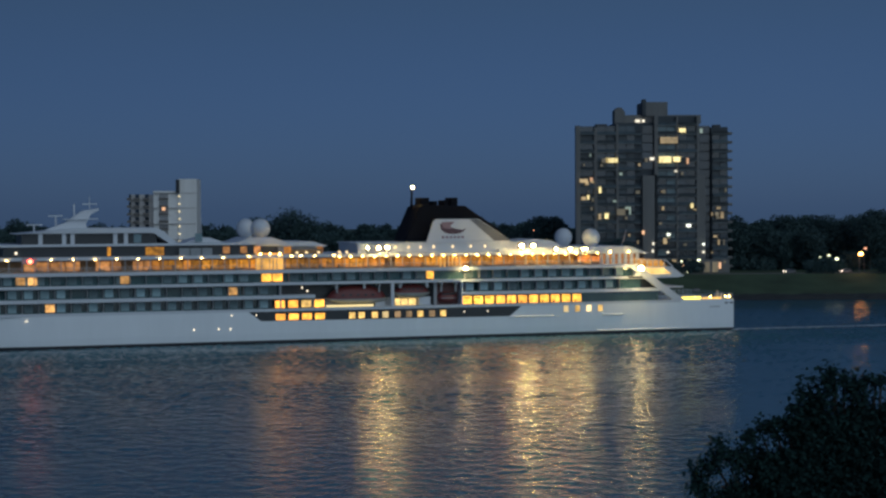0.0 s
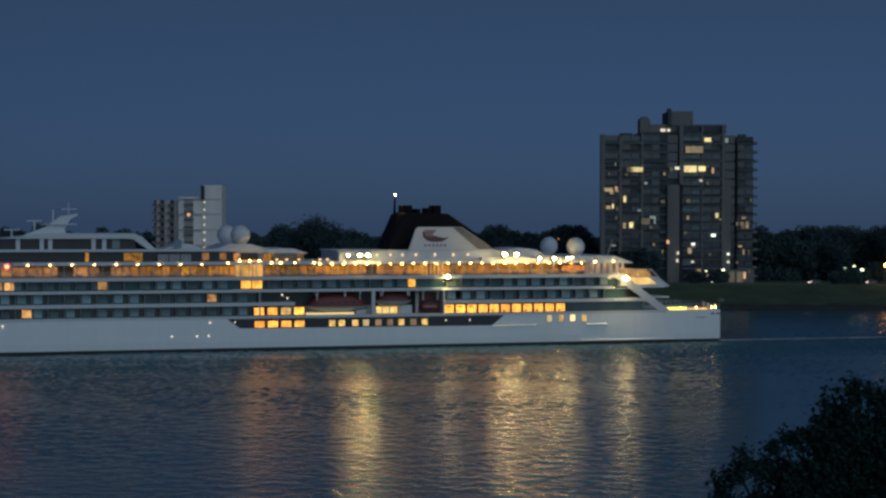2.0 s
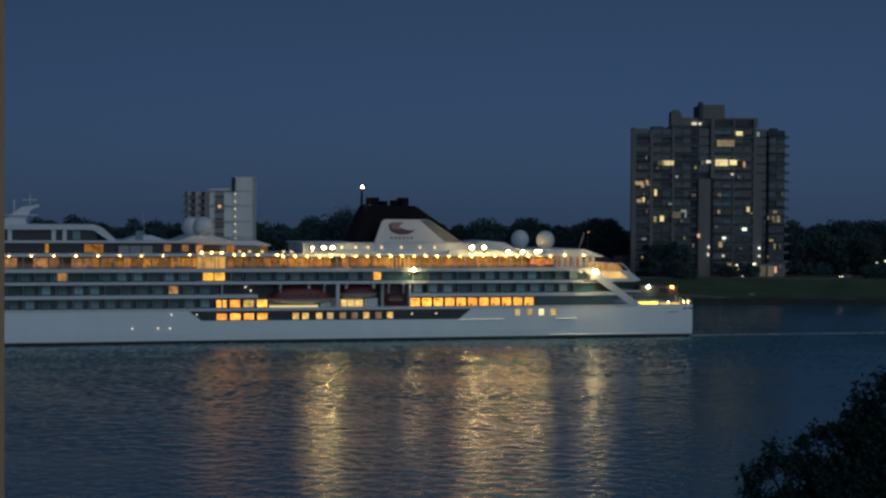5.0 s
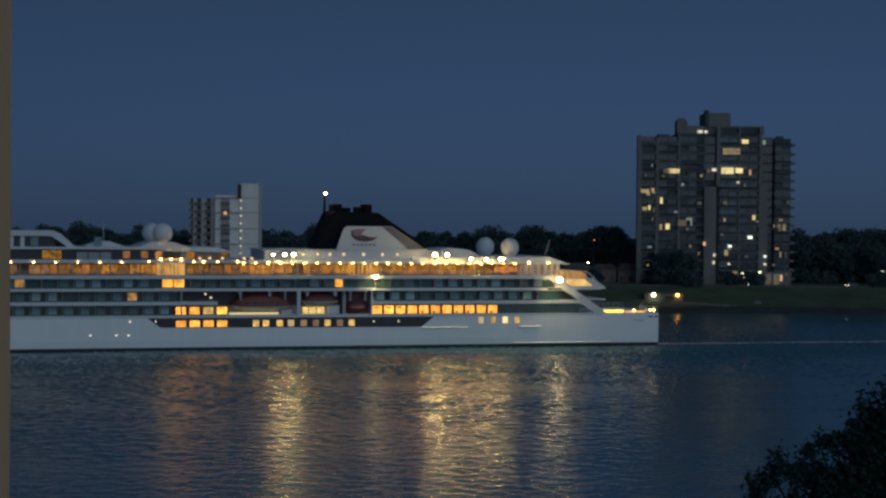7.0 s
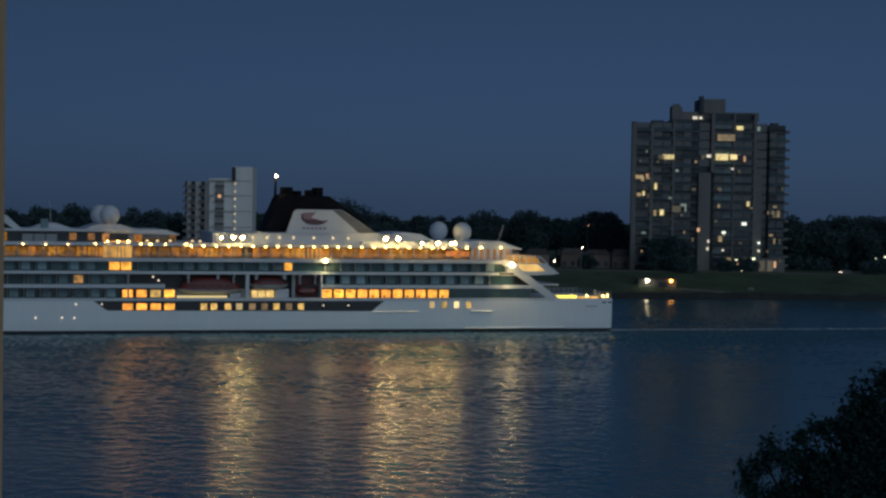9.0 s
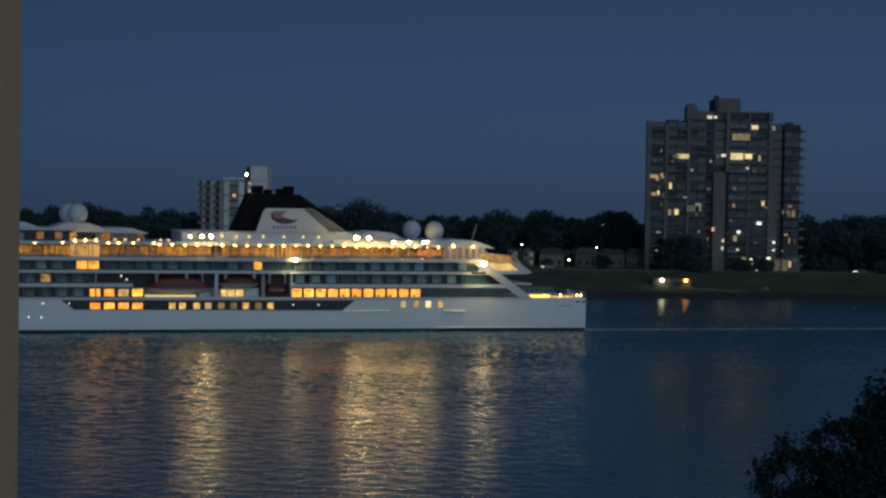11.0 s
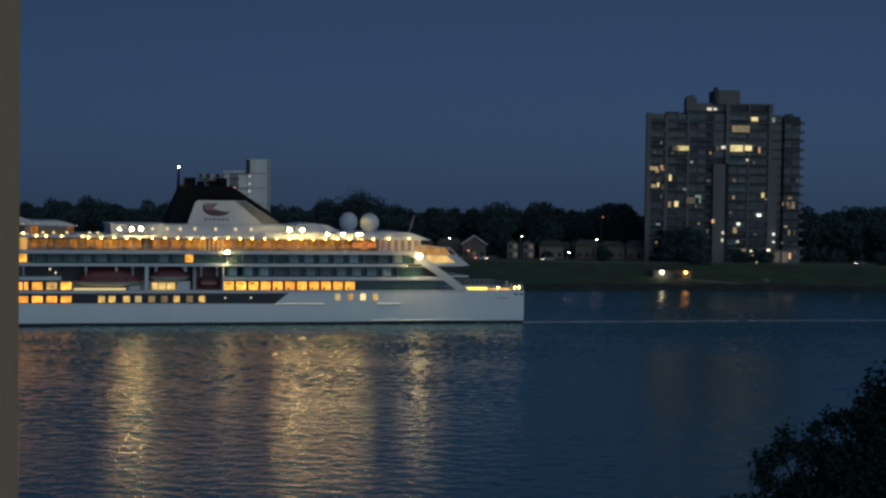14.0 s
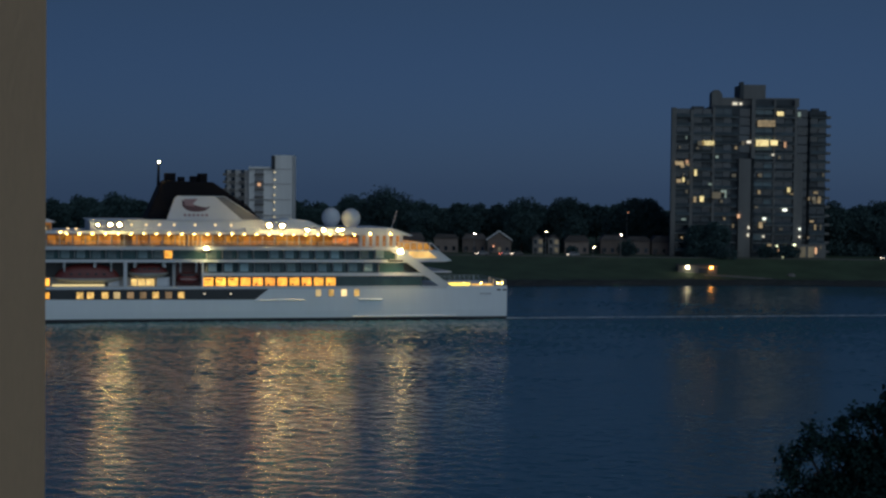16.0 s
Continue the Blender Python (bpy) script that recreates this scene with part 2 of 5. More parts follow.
# ---------------------------------------------------------------- mesh helpers
def add_box(bm, x0, x1, y0, y1, z0, z1, bevel=0.0):
    vs = [bm.verts.new((x, y, z)) for x in (x0, x1) for y in (y0, y1) for z in (z0, z1)]
    fs = [bm.faces.new([vs[i] for i in q]) for q in
          ((0, 1, 3, 2), (4, 6, 7, 5), (0, 4, 5, 1), (2, 3, 7, 6), (0, 2, 6, 4), (1, 5, 7, 3))]
    if bevel:
        bmesh.ops.bevel(bm, geom=list({e for f in fs for e in f.edges}), offset=bevel, segments=2, affect="EDGES", profile=0.5)
    return bm


def box(x0, x1, y0, y1, z0, z1, bevel=0.0):
    return add_box(bmesh.new(), x0, x1, y0, y1, z0, z1, bevel)


def add_prism(bm, pts, y0, y1):
    """A polygon in x and z, drawn out along y."""
    a = [bm.verts.new((x, y0, z)) for x, z in pts]
    b = [bm.verts.new((x, y1, z)) for x, z in pts]
    fs = [bm.faces.new(a), bm.faces.new(b[::-1])]
    n = len(pts)
    for i in range(n):
        fs.append(bm.faces.new((a[i], b[i], b[(i + 1) % n], a[(i + 1) % n])))
    bmesh.ops.recalc_face_normals(bm, faces=fs)
    return bm


def prism(pts, y0, y1, bevel=0.0):
    bm = add_prism(bmesh.new(), pts, y0, y1)
    if bevel:
        bmesh.ops.bevel(bm, geom=bm.edges[:], offset=bevel, segments=2, affect="EDGES", profile=0.5)
    return bm


def add_tube(bm, a, b, r0, r1, n=8):
    a, b = Vector(a), Vector(b)
    m = (b - a).to_track_quat("Z", "Y").to_matrix()
    rings = []
    for c, r in ((a, r0), (b, r1)):
        rings.append([bm.verts.new(c + m @ Vector((r * math.cos(2 * math.pi * k / n), r * math.sin(2 * math.pi * k / n), 0))) for k in range(n)])
    for k in range(n):
        bm.faces.new((rings[0][k], rings[0][(k + 1) % n], rings[1][(k + 1) % n], rings[1][k]))
    bm.faces.new(rings[0][::-1])
    bm.faces.new(rings[1])
    return bm


def tube(a, b, r0, r1=None, n=8):
    return add_tube(bmesh.new(), a, b, r0, r0 if r1 is None else r1, n)


def ball(c, r, seg=12, rings=8, squash=1.0):
    bm = bmesh.new()
    bmesh.ops.create_uvsphere(bm, u_segments=seg, v_segments=rings, radius=r)
    for v in bm.verts:
        v.co.z *= squash
        v.co += Vector(c)
    return bm


def mesh_of(name, bm, mat, smooth=False):
    me = bpy.data.meshes.new(name)
    bm.to_mesh(me)
    bm.free()
    me.materials.append(mat)
    if smooth:
        me.shade_smooth()
    return me


def part(name, bm, mat, parent, label="", smooth=False):
    """One mesh object under a thing or a part."""
    ob = new(name, mesh_of(name, bm, mat, smooth))
    ob.parent = parent
    if label:
        ob["label"] = label
    return ob


def again(ob, x=0.0, y=0.0, z=0.0):
    """A part once more on the same mesh, shifted."""
    o = new(ob.name.split(".")[0], ob.data)
    o.parent = ob.parent
    o.location = ob.location + Vector((x, y, z))
    if "label" in ob:
        o["label"] = ob["label"]
    return o


def thing(name, label, category, at=(0, 0, 0), rz=0.0, group=""):
    e = new(name)
    e.matrix_world = pose(*at, 0, 0, rz)
    return tagged(e, label, category, group)


def setting(name, bm, mat, label, category):
    return tagged(new(name, mesh_of(name, bm, mat)), label, category, kind="structure")


# ---------------------------------------------------------------- ground, river, road
BANK_Z = 7.0


def shore_y(x):
    """The far shore, which falls back to the east."""
    return 566.0 - 22.0 * min(1.0, max(0.0, (95 - x) / 80)) - 14 * min(1.0, max(0.0, (10 - x) / 80))


bm = bmesh.new()
near_rows = [(-600, 1.5), (40, 1.5), (95, 1.0), (120, -4), (500, -4)]
bank_rows = [(-8, -3.5), (-1, -0.6), (0, 0.25), (1.2, 0.8), (8, 2.2), (20, 4.8), (28, 6.4)]
far_rows = [(597, BANK_Z), (640, BANK_Z), (900, 7.0), (1500, 5.0), (2700, 0.0)]
xs = [-4000, -1500, -700, -400] + list(range(-300, 401, 8)) + [500, 800, 1600, 4000]
grid = []
for y, z in near_rows:
    grid.append([bm.verts.new((x, y, z)) for x in xs])
for d, z in bank_rows:
    line = []
    for x in xs:
        wob = noise.noise((x * 0.03, d * 0.1, 0)) * 1.3 + noise.noise((x * 0.17, d * 0.2, 4)) * 0.5
        line.append(bm.verts.new((x, shore_y(x) + d * (1 if d < 1 else (597 - shore_y(x)) / 31) + wob, z + 0.3 * wob)))
    grid.append(line)
for y, z in far_rows:
    grid.append([bm.verts.new((x, y, z)) for x in xs])
for i in range(len(grid) - 1):
    for j in range(len(xs) - 1):
        bm.faces.new((grid[i][j], grid[i][j + 1], grid[i + 1][j + 1], grid[i + 1][j]))
setting("ground", bm, GRASS, "dark grassy river bank and flat land beyond", "ground")

bm = bmesh.new()
lines = []
for d, z in ((-4, -1.2), (-0.8, -0.2), (0.6, 0.75), (2.0, 1.35), (3.2, 1.2)):
    lines.append([bm.verts.new((x, shore_y(x) + d + 0.5 * noise.noise((x * 0.21, d, 2)), z + 0.3 + 0.35 * noise.noise((x * 0.33, d * 0.7, 9)))) for x in range(-300, 401, 2)])
for p, q in zip(lines, lines[1:]):
    for j in range(len(p) - 1):
        bm.faces.new((p[j], p[j + 1], q[j + 1], q[j]))
setting("revetment", bm, DARK_STONE, "dark stone edge along the far shore", "shore")


def build_water():
    """Wind waves as a real surface where the camera sees the river, and a still sheet around and below them."""
    rng = np.random.RandomState(11)
    u = np.linspace(-0.31, 0.34, 500)
    y = np.concatenate([np.linspace(150, 320, 400), np.linspace(320.22, 430, 500), np.linspace(430.7, 584, 220)])
    Y, U = np.meshgrid(y, u, indexing="ij")
    X = U * Y
    gust = np.zeros_like(X)
    for _ in range(7):
        k = 2 * np.pi / rng.uniform(45, 160)
        a = rng.uniform(0, np.pi)
        gust += np.sin(k * (X * np.cos(a) + 2.2 * Y * np.sin(a)) + rng.uniform(0, 6.28))
    gust = 1.0 + 0.16 * gust
    # short wavelets, steepened along the ship's track to fit its reflections to the view, and longer low waves
    Zw = np.zeros_like(X)
    for count, lo, hi, wide, amount in ((44, 1.1, 2.2, 1.1, [0.45, 0.88, 2.0, 5.4, 2.4, 1.9, 1.7]), (26, 2.2, 5.2, 0.65, [0.40, 0.78, 1.1, 0.7, 0.9, 0.8, 0.8])):
        layer = np.zeros_like(X)
        for _ in range(count):
            lam = np.exp(rng.uniform(np.log(lo), np.log(hi)))
            a = np.radians(78) + rng.normal(0, wide)
            k = 2 * np.pi / lam
            layer += WAVE_SLOPE * np.sqrt(2.0 / count) / k * np.sin(k * (X * np.cos(a) + Y * np.sin(a)) + rng.uniform(0, 6.28))
        Zw += layer * np.interp(Y - 402.4 - 0.283 * X, [-250, -110, -55, -8, 70, 140, 180], amount)
    Zw *= gust
    co = np.stack([X, Y, Zw], -1).reshape(-1, 3)
    n = len(u)
    i = np.arange(len(y) - 1)[:, None] * n + np.arange(n - 1)[None, :]
    quads = np.stack([i, i + 1, i + n + 1, i + n], -1).reshape(-1, 4)
    base = len(co)
    co = np.concatenate([co, [(-3500, 90, -0.9), (3500, 90, -0.9), (3500, 580, -0.9), (-3500, 580, -0.9)]])
    quads = np.concatenate([quads, [[base, base + 1, base + 2, base + 3]]])
    me = bpy.data.meshes.new("water")
    me.vertices.add(len(co))
    me.vertices.foreach_set("co", co.astype(np.float32).ravel())
    me.loops.add(quads.size)
    me.loops.foreach_set("vertex_index", quads.astype(np.int32).ravel())
    me.polygons.add(len(quads))
    me.polygons.foreach_set("loop_start", np.arange(0, quads.size, 4, dtype=np.int32))
    me.update(calc_edges=True)
    me.validate()
    me.shade_smooth()
    me.materials.append(WATER)
    return tagged(new("water", me), "dark blue rippled river water with broken light reflections", "river", kind="structure")


WAVE_SLOPE = 0.068
WATER_Z = -0.2
water = build_water()

setting("road", box(-500, 500, 599, 605, BANK_Z - 0.2, BANK_Z + 0.09), ASPHALT, "asphalt riverside road on top of the bank", "road")
bm = bmesh.new()
add_box(bm, -500, 500, 598.6, 598.996, BANK_Z - 0.1, BANK_Z + 0.22)
setting("kerb", bm, STONE, "pale stone kerb along the riverside road", "kerb")

# ---------------------------------------------------------------- the ship
# Its own space: x runs aft (the stern is at 0, the bow at -205), y from the near side (0) to the far side (23), z up from the waterline.
HEADING = 15.8
SPEED = 5.05
STERN = Vector((86.82, 426.95, 0))
AFT = Vector((math.cos(radians(HEADING)), math.sin(radians(HEADING)), 0))
BEAM = 23.0


def ship_pose(t):
    p = STERN - AFT * SPEED * t
    return pose(p.x, p.y, 0, 0, 0, HEADING)


ship = thing("cruise_ship", "white cruise ship with lit decks under way on the river", "ship")
ship.matrix_world = ship_pose(0)


def hull_inset(x):
    """How far the side stands in from the full beam."""
    f = max(0.0, (-x - 160) / 45)
    a = max(0.0, (x + 14) / 14)
    return min(BEAM / 2 - 0.05, BEAM / 2 * f ** 2.4 + 0.25 * a * a)


def build_hull():
    for name, mat, rows in (("hull", HULL_WHITE, ((0.52, 0.10), (2.0, 0.0), (4.5, 0.0), (7.45, 0.0))),
                            ("boot_top", BOOT, ((-3.0, 1.2), (-1.0, 0.3), (0.0, 0.12), (0.52, 0.10)))):
        bm = bmesh.new()
        secs = []
        for i in range(70):
            x = -205 * i / 69
            rise = max(0.0, (-x - 176) / 29) * 3.0
            sec = []
            for z, tuck in rows:
                zz = z + (rise if z > 7 else 0)
                ins = hull_inset(x) + tuck + (0.05 * (7.45 - min(z, 7.45)) * max(0, (-x - 165) / 40) * 4)
                ins = min(ins, BEAM / 2 - 0.04)
                sec.append(((x, ins, zz), (x, BEAM - ins, zz)))
            secs.append([[bm.verts.new(s[k]) for s in sec] for k in (0, 1)])
        for a, b in zip(secs, secs[1:]):
            for k in (0, 1):
                for j in range(len(rows) - 1):
                    bm.faces.new((a[k][j], b[k][j], b[k][j + 1], a[k][j + 1]))
            if name == "hull":
                bm.faces.new((a[0][-1], b[0][-1], b[1][-1], a[1][-1]))
        s = secs[0]
        for j in range(len(rows) - 1):
            bm.faces.new((s[0][j], s[0][j + 1], s[1][j + 1], s[1][j]))
        bmesh.ops.recalc_face_normals(bm, faces=bm.faces)
        part(name, bm, mat, ship, "white painted hull" if name == "hull" else "dark waterline stripe")


build_hull()

# slanted dark strip along the hull, with its frame; a recess's shade is put into its colour
part("hull_strip", prism([(-119.4, 6.9), (-116.6, 4.85), (-57.9, 4.6), (-55.0, 6.9)], -0.06, 0.3), SHIP_DARK, ship, "dark strip on the hull with a recess's shade in its colour")
def strake(x0, x1, z, out, h):
    """A rail along the hull with a sloping top."""
    bm = bmesh.new()
    ends = [[bm.verts.new((x, y, zz)) for y, zz in ((0.06, z + h), (-out * 0.3, z + h * 0.95), (-out, z + h * 0.25), (-out, z), (0.06, z - h * 0.3))] for x in (x0, x1)]
    for j in range(5):
        bm.faces.new((ends[0][j], ends[0][(j + 1) % 5], ends[1][(j + 1) % 5], ends[1][j]))
    bm.faces.new(ends[0])
    bm.faces.new(ends[1])
    bmesh.ops.recalc_face_normals(bm, faces=bm.faces)
    part("rubbing_strake", bm, HULL_WHITE, ship)


strake(-58, -47, 4.35, 0.3, 0.28)
strake(-34.6, -29.4, 4.35, 0.45, 0.36)
strake(-36, -12, 0.62, 0.34, 0.3)

# deck slabs with their bulwarks: forward end, aft end, bottom, top
def deck_slab(x0, x1, z0, z1, y0=0.0, mat=SHIP_WHITE, end=0.0, name="deck_edge"):
    """A white deck edge all round; its forward end is rounded like the front of the house."""
    bm = bmesh.new()
    pts = []
    for k in range(9):
        a = math.pi * k / 8
        pts.append((x0 + 9 * (1 - math.sin(a)), BEAM / 2 - (BEAM / 2 - y0) * math.cos(a)))
    pts = pts + [(x1, BEAM - y0), (x1, y0)]
    lo = [bm.verts.new((x, y, z0)) for x, y in pts]
    hi = [bm.verts.new((x - (end if i >= 9 else 0), y, z1)) for i, (x, y) in enumerate(pts)]
    n = len(pts)
    bm.faces.new(lo[::-1])
    bm.faces.new(hi)
    for i in range(n):
        bm.faces.new((lo[i], lo[(i + 1) % n], hi[(i + 1) % n], hi[i]))
    bmesh.ops.recalc_face_normals(bm, faces=bm.faces)
    return part(name, bm, mat, ship)


deck_slab(-186, -14.2, 6.92, 7.5, -0.03)
deck_slab(-184, -104.2, 9.72, 10.48, -0.05)
part("deck_edge", prism([(-69.7, 9.72), (-69.7, 10.48), (-19.5, 10.48), (-18.5, 9.72)], -0.05, BEAM + 0.05), SHIP_WHITE, ship)
deck_slab(-183, -22.0, 12.75, 13.38, -0.05, end=0.5)
deck_slab(-182, -24.4, 15.45, 16.2, -0.10, end=0.5)
deck_slab(-180, -33.0, 18.85, 19.55, 0.3)
# inner house of each deck, set back behind the balconies
for x0, x1, z0, z1, y0 in ((-182, -112, 7.5, 9.72, 1.7), (-69.4, -20, 7.5, 9.72, 0.25), (-180, -112, 10.48, 12.75, 1.7),
                           (-69.4, -24, 10.48, 12.75, 1.5), (-179, -25, 13.38, 15.45, 1.5)):
    deck_slab(x0, x1, z0, z1, y0, CABIN_GLASS, name="cabin_wall")
# the boat bay, deep; its shade is put into the back wall's dark colour
part("bay_wall", box(-112, -69.4, 4.2, 18, 7.5, 12.75), SHIP_DARK, ship, "back wall of the boat bay, coloured dark for the bay's shade")
part("bay_shade", box(-75.0, -69.7, 2.6, 4.2, 7.5, 12.75), BOAT_BROWN, ship, "dull brown locker in the boat bay")
part("bay_end", box(-112.3, -111.9, 0.2, 4.2, 7.5, 12.75), SHIP_GREY, ship)
part("bay_end", box(-69.6, -69.2, 0.1, 4.2, 7.5, 12.75), SHIP_WHITE, ship)
part("bay_post", box(-86.5, -85.7, 0.05, 0.8, 7.5, 12.75, 0.05), SHIP_WHITE, ship)
part("bay_post", box(-75.9, -75.2, 1.2, 2.0, 7.5, 12.75, 0.05), SHIP_GREY, ship)

# cabin fronts: a partition, a pane and a curtain for each cabin
cabin_rows = [(-178.5, -113.5, 7.5, 9.72, 1.7), (-178.5, -113.5, 10.48, 12.75, 1.7), (-176, -118, 13.38, 15.45, 1.5),
              (-68.5, -26.5, 10.48, 12.75, 1.5), (-110, -77, 13.38, 15.45, 1.5), (-68.5, -27.5, 13.38, 15.45, 1.5)]
lit_cabins = [(-162.4, 7.5), (-122.6, 10.48), (-146.4, 13.38), (-168.5, 13.38), (-166.0, 13.38), (-76.8, 13.38), (-174.6, 10.48)]
protos = {}
rnd = random.Random(4)
for x0, x1, z0, z1, y0 in cabin_rows:
    n = round((x1 - x0) / 3.45)
    step = (x1 - x0) / n
    for i in range(n):
        x = x0 + step * i
        for kind, mat, bm in (("partition", SHIP_GREY, lambda: box(-0.05, 0.05, -1.15, 0, 0.0, 2.1)),
                              ("curtain", CURTAIN, lambda: box(0.45, 2.25, -0.05, 0.0, 0.1, 2.0)),
                              ("balcony_glass", CABIN_GLASS, lambda: box(0.08, 3.3, -1.5, -1.46, 0.0, 0.3))):
            if kind == "curtain" and rnd.random() < 0.10:
                continue
            if kind not in protos:
                protos[kind] = part(kind, bm(), mat, ship)
                protos[kind].location = (x, y0 - 0.01, z0)
            else:
                p0 = protos[kind].location
                again(protos[kind], x - p0.x, y0 - 0.01 - p0.y, z0 - p0.z)
for x, z in lit_cabins:
    part("cabin_window", box(x - 0.95, x + 0.95, 1.30, 1.42, z + 0.2, z + 1.9, 0.05), CABIN_GLOW, ship, "warmly lit cabin window")


def windows(xs, w, z0, z1, y, mats, name="window", frame_mat=SHIP_DARK):
    """A row of rounded panes, each with its frame."""
    for i, x in enumerate(xs):
        fr = part("window_frame", box(x - w / 2 - 0.12, x + w / 2 + 0.12, y, y + 0.12, z0 - 0.12, z1 + 0.12, 0.05), frame_mat, ship)
        part(name, box(x - w / 2, x + w / 2, y - 0.04, y + 0.08, z0, z1, 0.03), mats[i % len(mats)], fr)
        if name == "lounge_window":      # half-drawn blinds and chair backs against the light
            if i in (0, 1, 2):
                part("blind", box(x - w * 0.4, x + w * (0.34 - 0.12 * i), y - 0.06, y - 0.04, z1 - 0.5, z1 - 0.22), BOAT_BROWN, fr)
            elif i % 3:
                part("chair_back", box(x - w * 0.3, x - w * 0.06, y - 0.06, y - 0.04, z0 + 0.08, z0 + 0.5), BOAT_BROWN, fr)


windows([-68.2 + 2.72 * i for i in range(11)], 2.15, 7.62, 9.4, 0.12, [WARM, WARM, WARM, AMBER, AMBER, AMBER, AMBER, WARM, AMBER, WARM, WARM], "lounge_window")
windows([-112.2 + 3.0 * i for i in range(4)], 2.2, 7.7, 9.3, 0.35, [AMBER, AMBER, PALE, WARM], "lobby_window")
windows([-112.2 + 3.0 * i for i in range(4)], 2.2, 4.98, 6.35, -0.10, [AMBER, AMBER, AMBER, WARM], "lobby_window")
windows([-95.7, -93.5, -90.4, -87.9, -85.0, -82.3, -79.6, -76.8, -74.1], 1.4, 4.95, 6.35, -0.10, [PALE, PALE, PALE, FLAT_WARM, CREW_DIM, CREW_DIM, PALE, CREW_DIM, PALE], "crew_window")
windows([-43.8, -40.9, -38.0, -35.1], 1.2, 5.25, 6.75, -0.03, [FLAT_WARM, PALE], "hull_window", SHIP_WHITE)
windows([-115.0, -112.5], 2.2, 13.6, 15.3, 1.3, [WARM], "atrium_window")
windows([-76.8], 1.6, 13.6, 15.3, 1.3, [WARM], "atrium_window")
for x, z in ((-167.5, 6.05), (-131.6, 3.3), (-126.1, 3.3), (-123.5, 3.25), (-123.2, 6.2), (-117.7, 6.2), (-69.0, 5.9), (-63.3, 5.9)):
    part("porthole_lamp", ball((x, -0.05, z), 0.18, 10, 6), glow_port, ship, "small round lit porthole")

# lifeboats in the bay: a pale hull below a dull red canopy, hung from davits
def lifeboat(x0, x1, z, half, top, hull_mat, label):
    L = x1 - x0
    bm = bmesh.new()
    n, secs = 16, []
    for i in range(n + 1):
        u = i / n
        w = half * (1 - abs(2 * u - 1) ** 3.2) ** 0.6 + 0.02
        k = abs(2 * u - 1) ** 3 * 0.9
        secs.append([bm.verts.new((x0 + L * u, 2.4 + w * c, z + zz + k * (1 if zz < 1 else 0.3))) for c, zz in
                     ((0, 0.0), (-0.6, 0.2), (-0.92, 0.6), (-1, 1.15), (1, 1.15), (0.92, 0.6), (0.6, 0.2))])
    for a, b in zip(secs, secs[1:]):
        for j in range(7):
            bm.faces.new((a[j], b[j], b[(j + 1) % 7], a[(j + 1) % 7]))
    bm.faces.new(secs[0])
    bm.faces.new(secs[-1][::-1])
    bmesh.ops.recalc_face_normals(bm, faces=bm.faces)
    boat = part("lifeboat", bm, hull_mat, ship, label, smooth=True)
    bm = bmesh.new()
    secs = []
    for i in range(n + 1):
        u = i / n
        e = abs(2 * u - 1)
        w = half * (1 - e ** 3.2) ** 0.6 * 0.97 + 0.02
        h = (top - z - 1.05) * (1 - e ** 2.6) ** 0.7 + 0.1
        secs.append([bm.verts.new((x0 + L * (0.02 + 0.96 * u), 2.4 + w * math.cos(q), z + 1.05 + 0.27 * e ** 3 + h * math.sin(q))) for q in [math.pi * m / 8 for m in range(9)]])
    for a, b in zip(secs, secs[1:]):
        for j in range(8):
            bm.faces.new((a[j], b[j], b[j + 1], a[j + 1]))
    bmesh.ops.recalc_face_normals(bm, faces=bm.faces)
    part("canopy", bm, BOAT_RED, boat, "dull red lifeboat canopy", smooth=True)
    part("rubbing_band", box(x0 + 0.8, x1 - 0.8, 2.3 - half, 2.42 - half, z + 1.05, z + 1.2, 0.03), SHIP_GREY, boat)
    for i in range(5):
        x = x0 + L * (0.26 + 0.12 * i)
        part("boat_window", box(x - 0.3, x + 0.3, 2.44 - half, 2.6 - half, z + 1.9, z + 2.3, 0.03), SHIP_DARK, boat)
    for x in (x0 + L * 0.16, x1 - L * 0.16):
        dv = part("davit", prism([(x - 0.2, 12.6), (x - 0.2, z + 2.6), (x + 0.2, z + 2.6), (x + 0.2, 12.6)], 0.9, 1.2, 0.04), SHIP_GREY, boat)
        part("davit_arm", prism([(x - 0.16, 12.75), (x - 0.16, 12.2), (x + 0.16, 12.2), (x + 0.16, 12.75)], 0.5, 4.2), SHIP_WHITE, dv)
    return boat


lifeboat(-101.3, -86.7, 8.1, 1.6, 12.3, BOAT_HULL, "red and white covered lifeboat hanging in the bay")
lifeboat(-85.2, -76.6, 9.2, 1.5, 12.3, BOAT_HULL, "red covered lifeboat hanging in the bay")
lifeboat(-75.0, -69.9, 7.9, 1.3, 10.4, BOAT_RED, "small dull red rescue boat in the bay")
part("bay_bulwark", box(-112, -76.0, 3.8, 4.19, 7.5, 9.4), SHIP_GREY, ship, "pale lower wall of the boat bay")
part("bay_floor_light", box(-101.5, -90.5, 0.5, 1.0, 7.6, 8.02, 0.05), glow_bay, ship, "lit strip below the lifeboat")
part("bay_lit_panel", box(-84.5, -79.6, 3.5, 3.7, 7.55, 9.0, 0.05), glow_door, ship, "lit doorway inside the boat bay")
for x in (-83.2, -81.4):
    part("bay_door_post", box(x - 0.1, x + 0.1, 3.4, 3.5, 7.55, 9.0), SHIP_GREY, ship)
part("bay_locker", box(-79.2, -76.4, 2.2, 3.7, 7.5, 9.4, 0.1), SHIP_WHITE, ship, "pale locker in the boat bay")
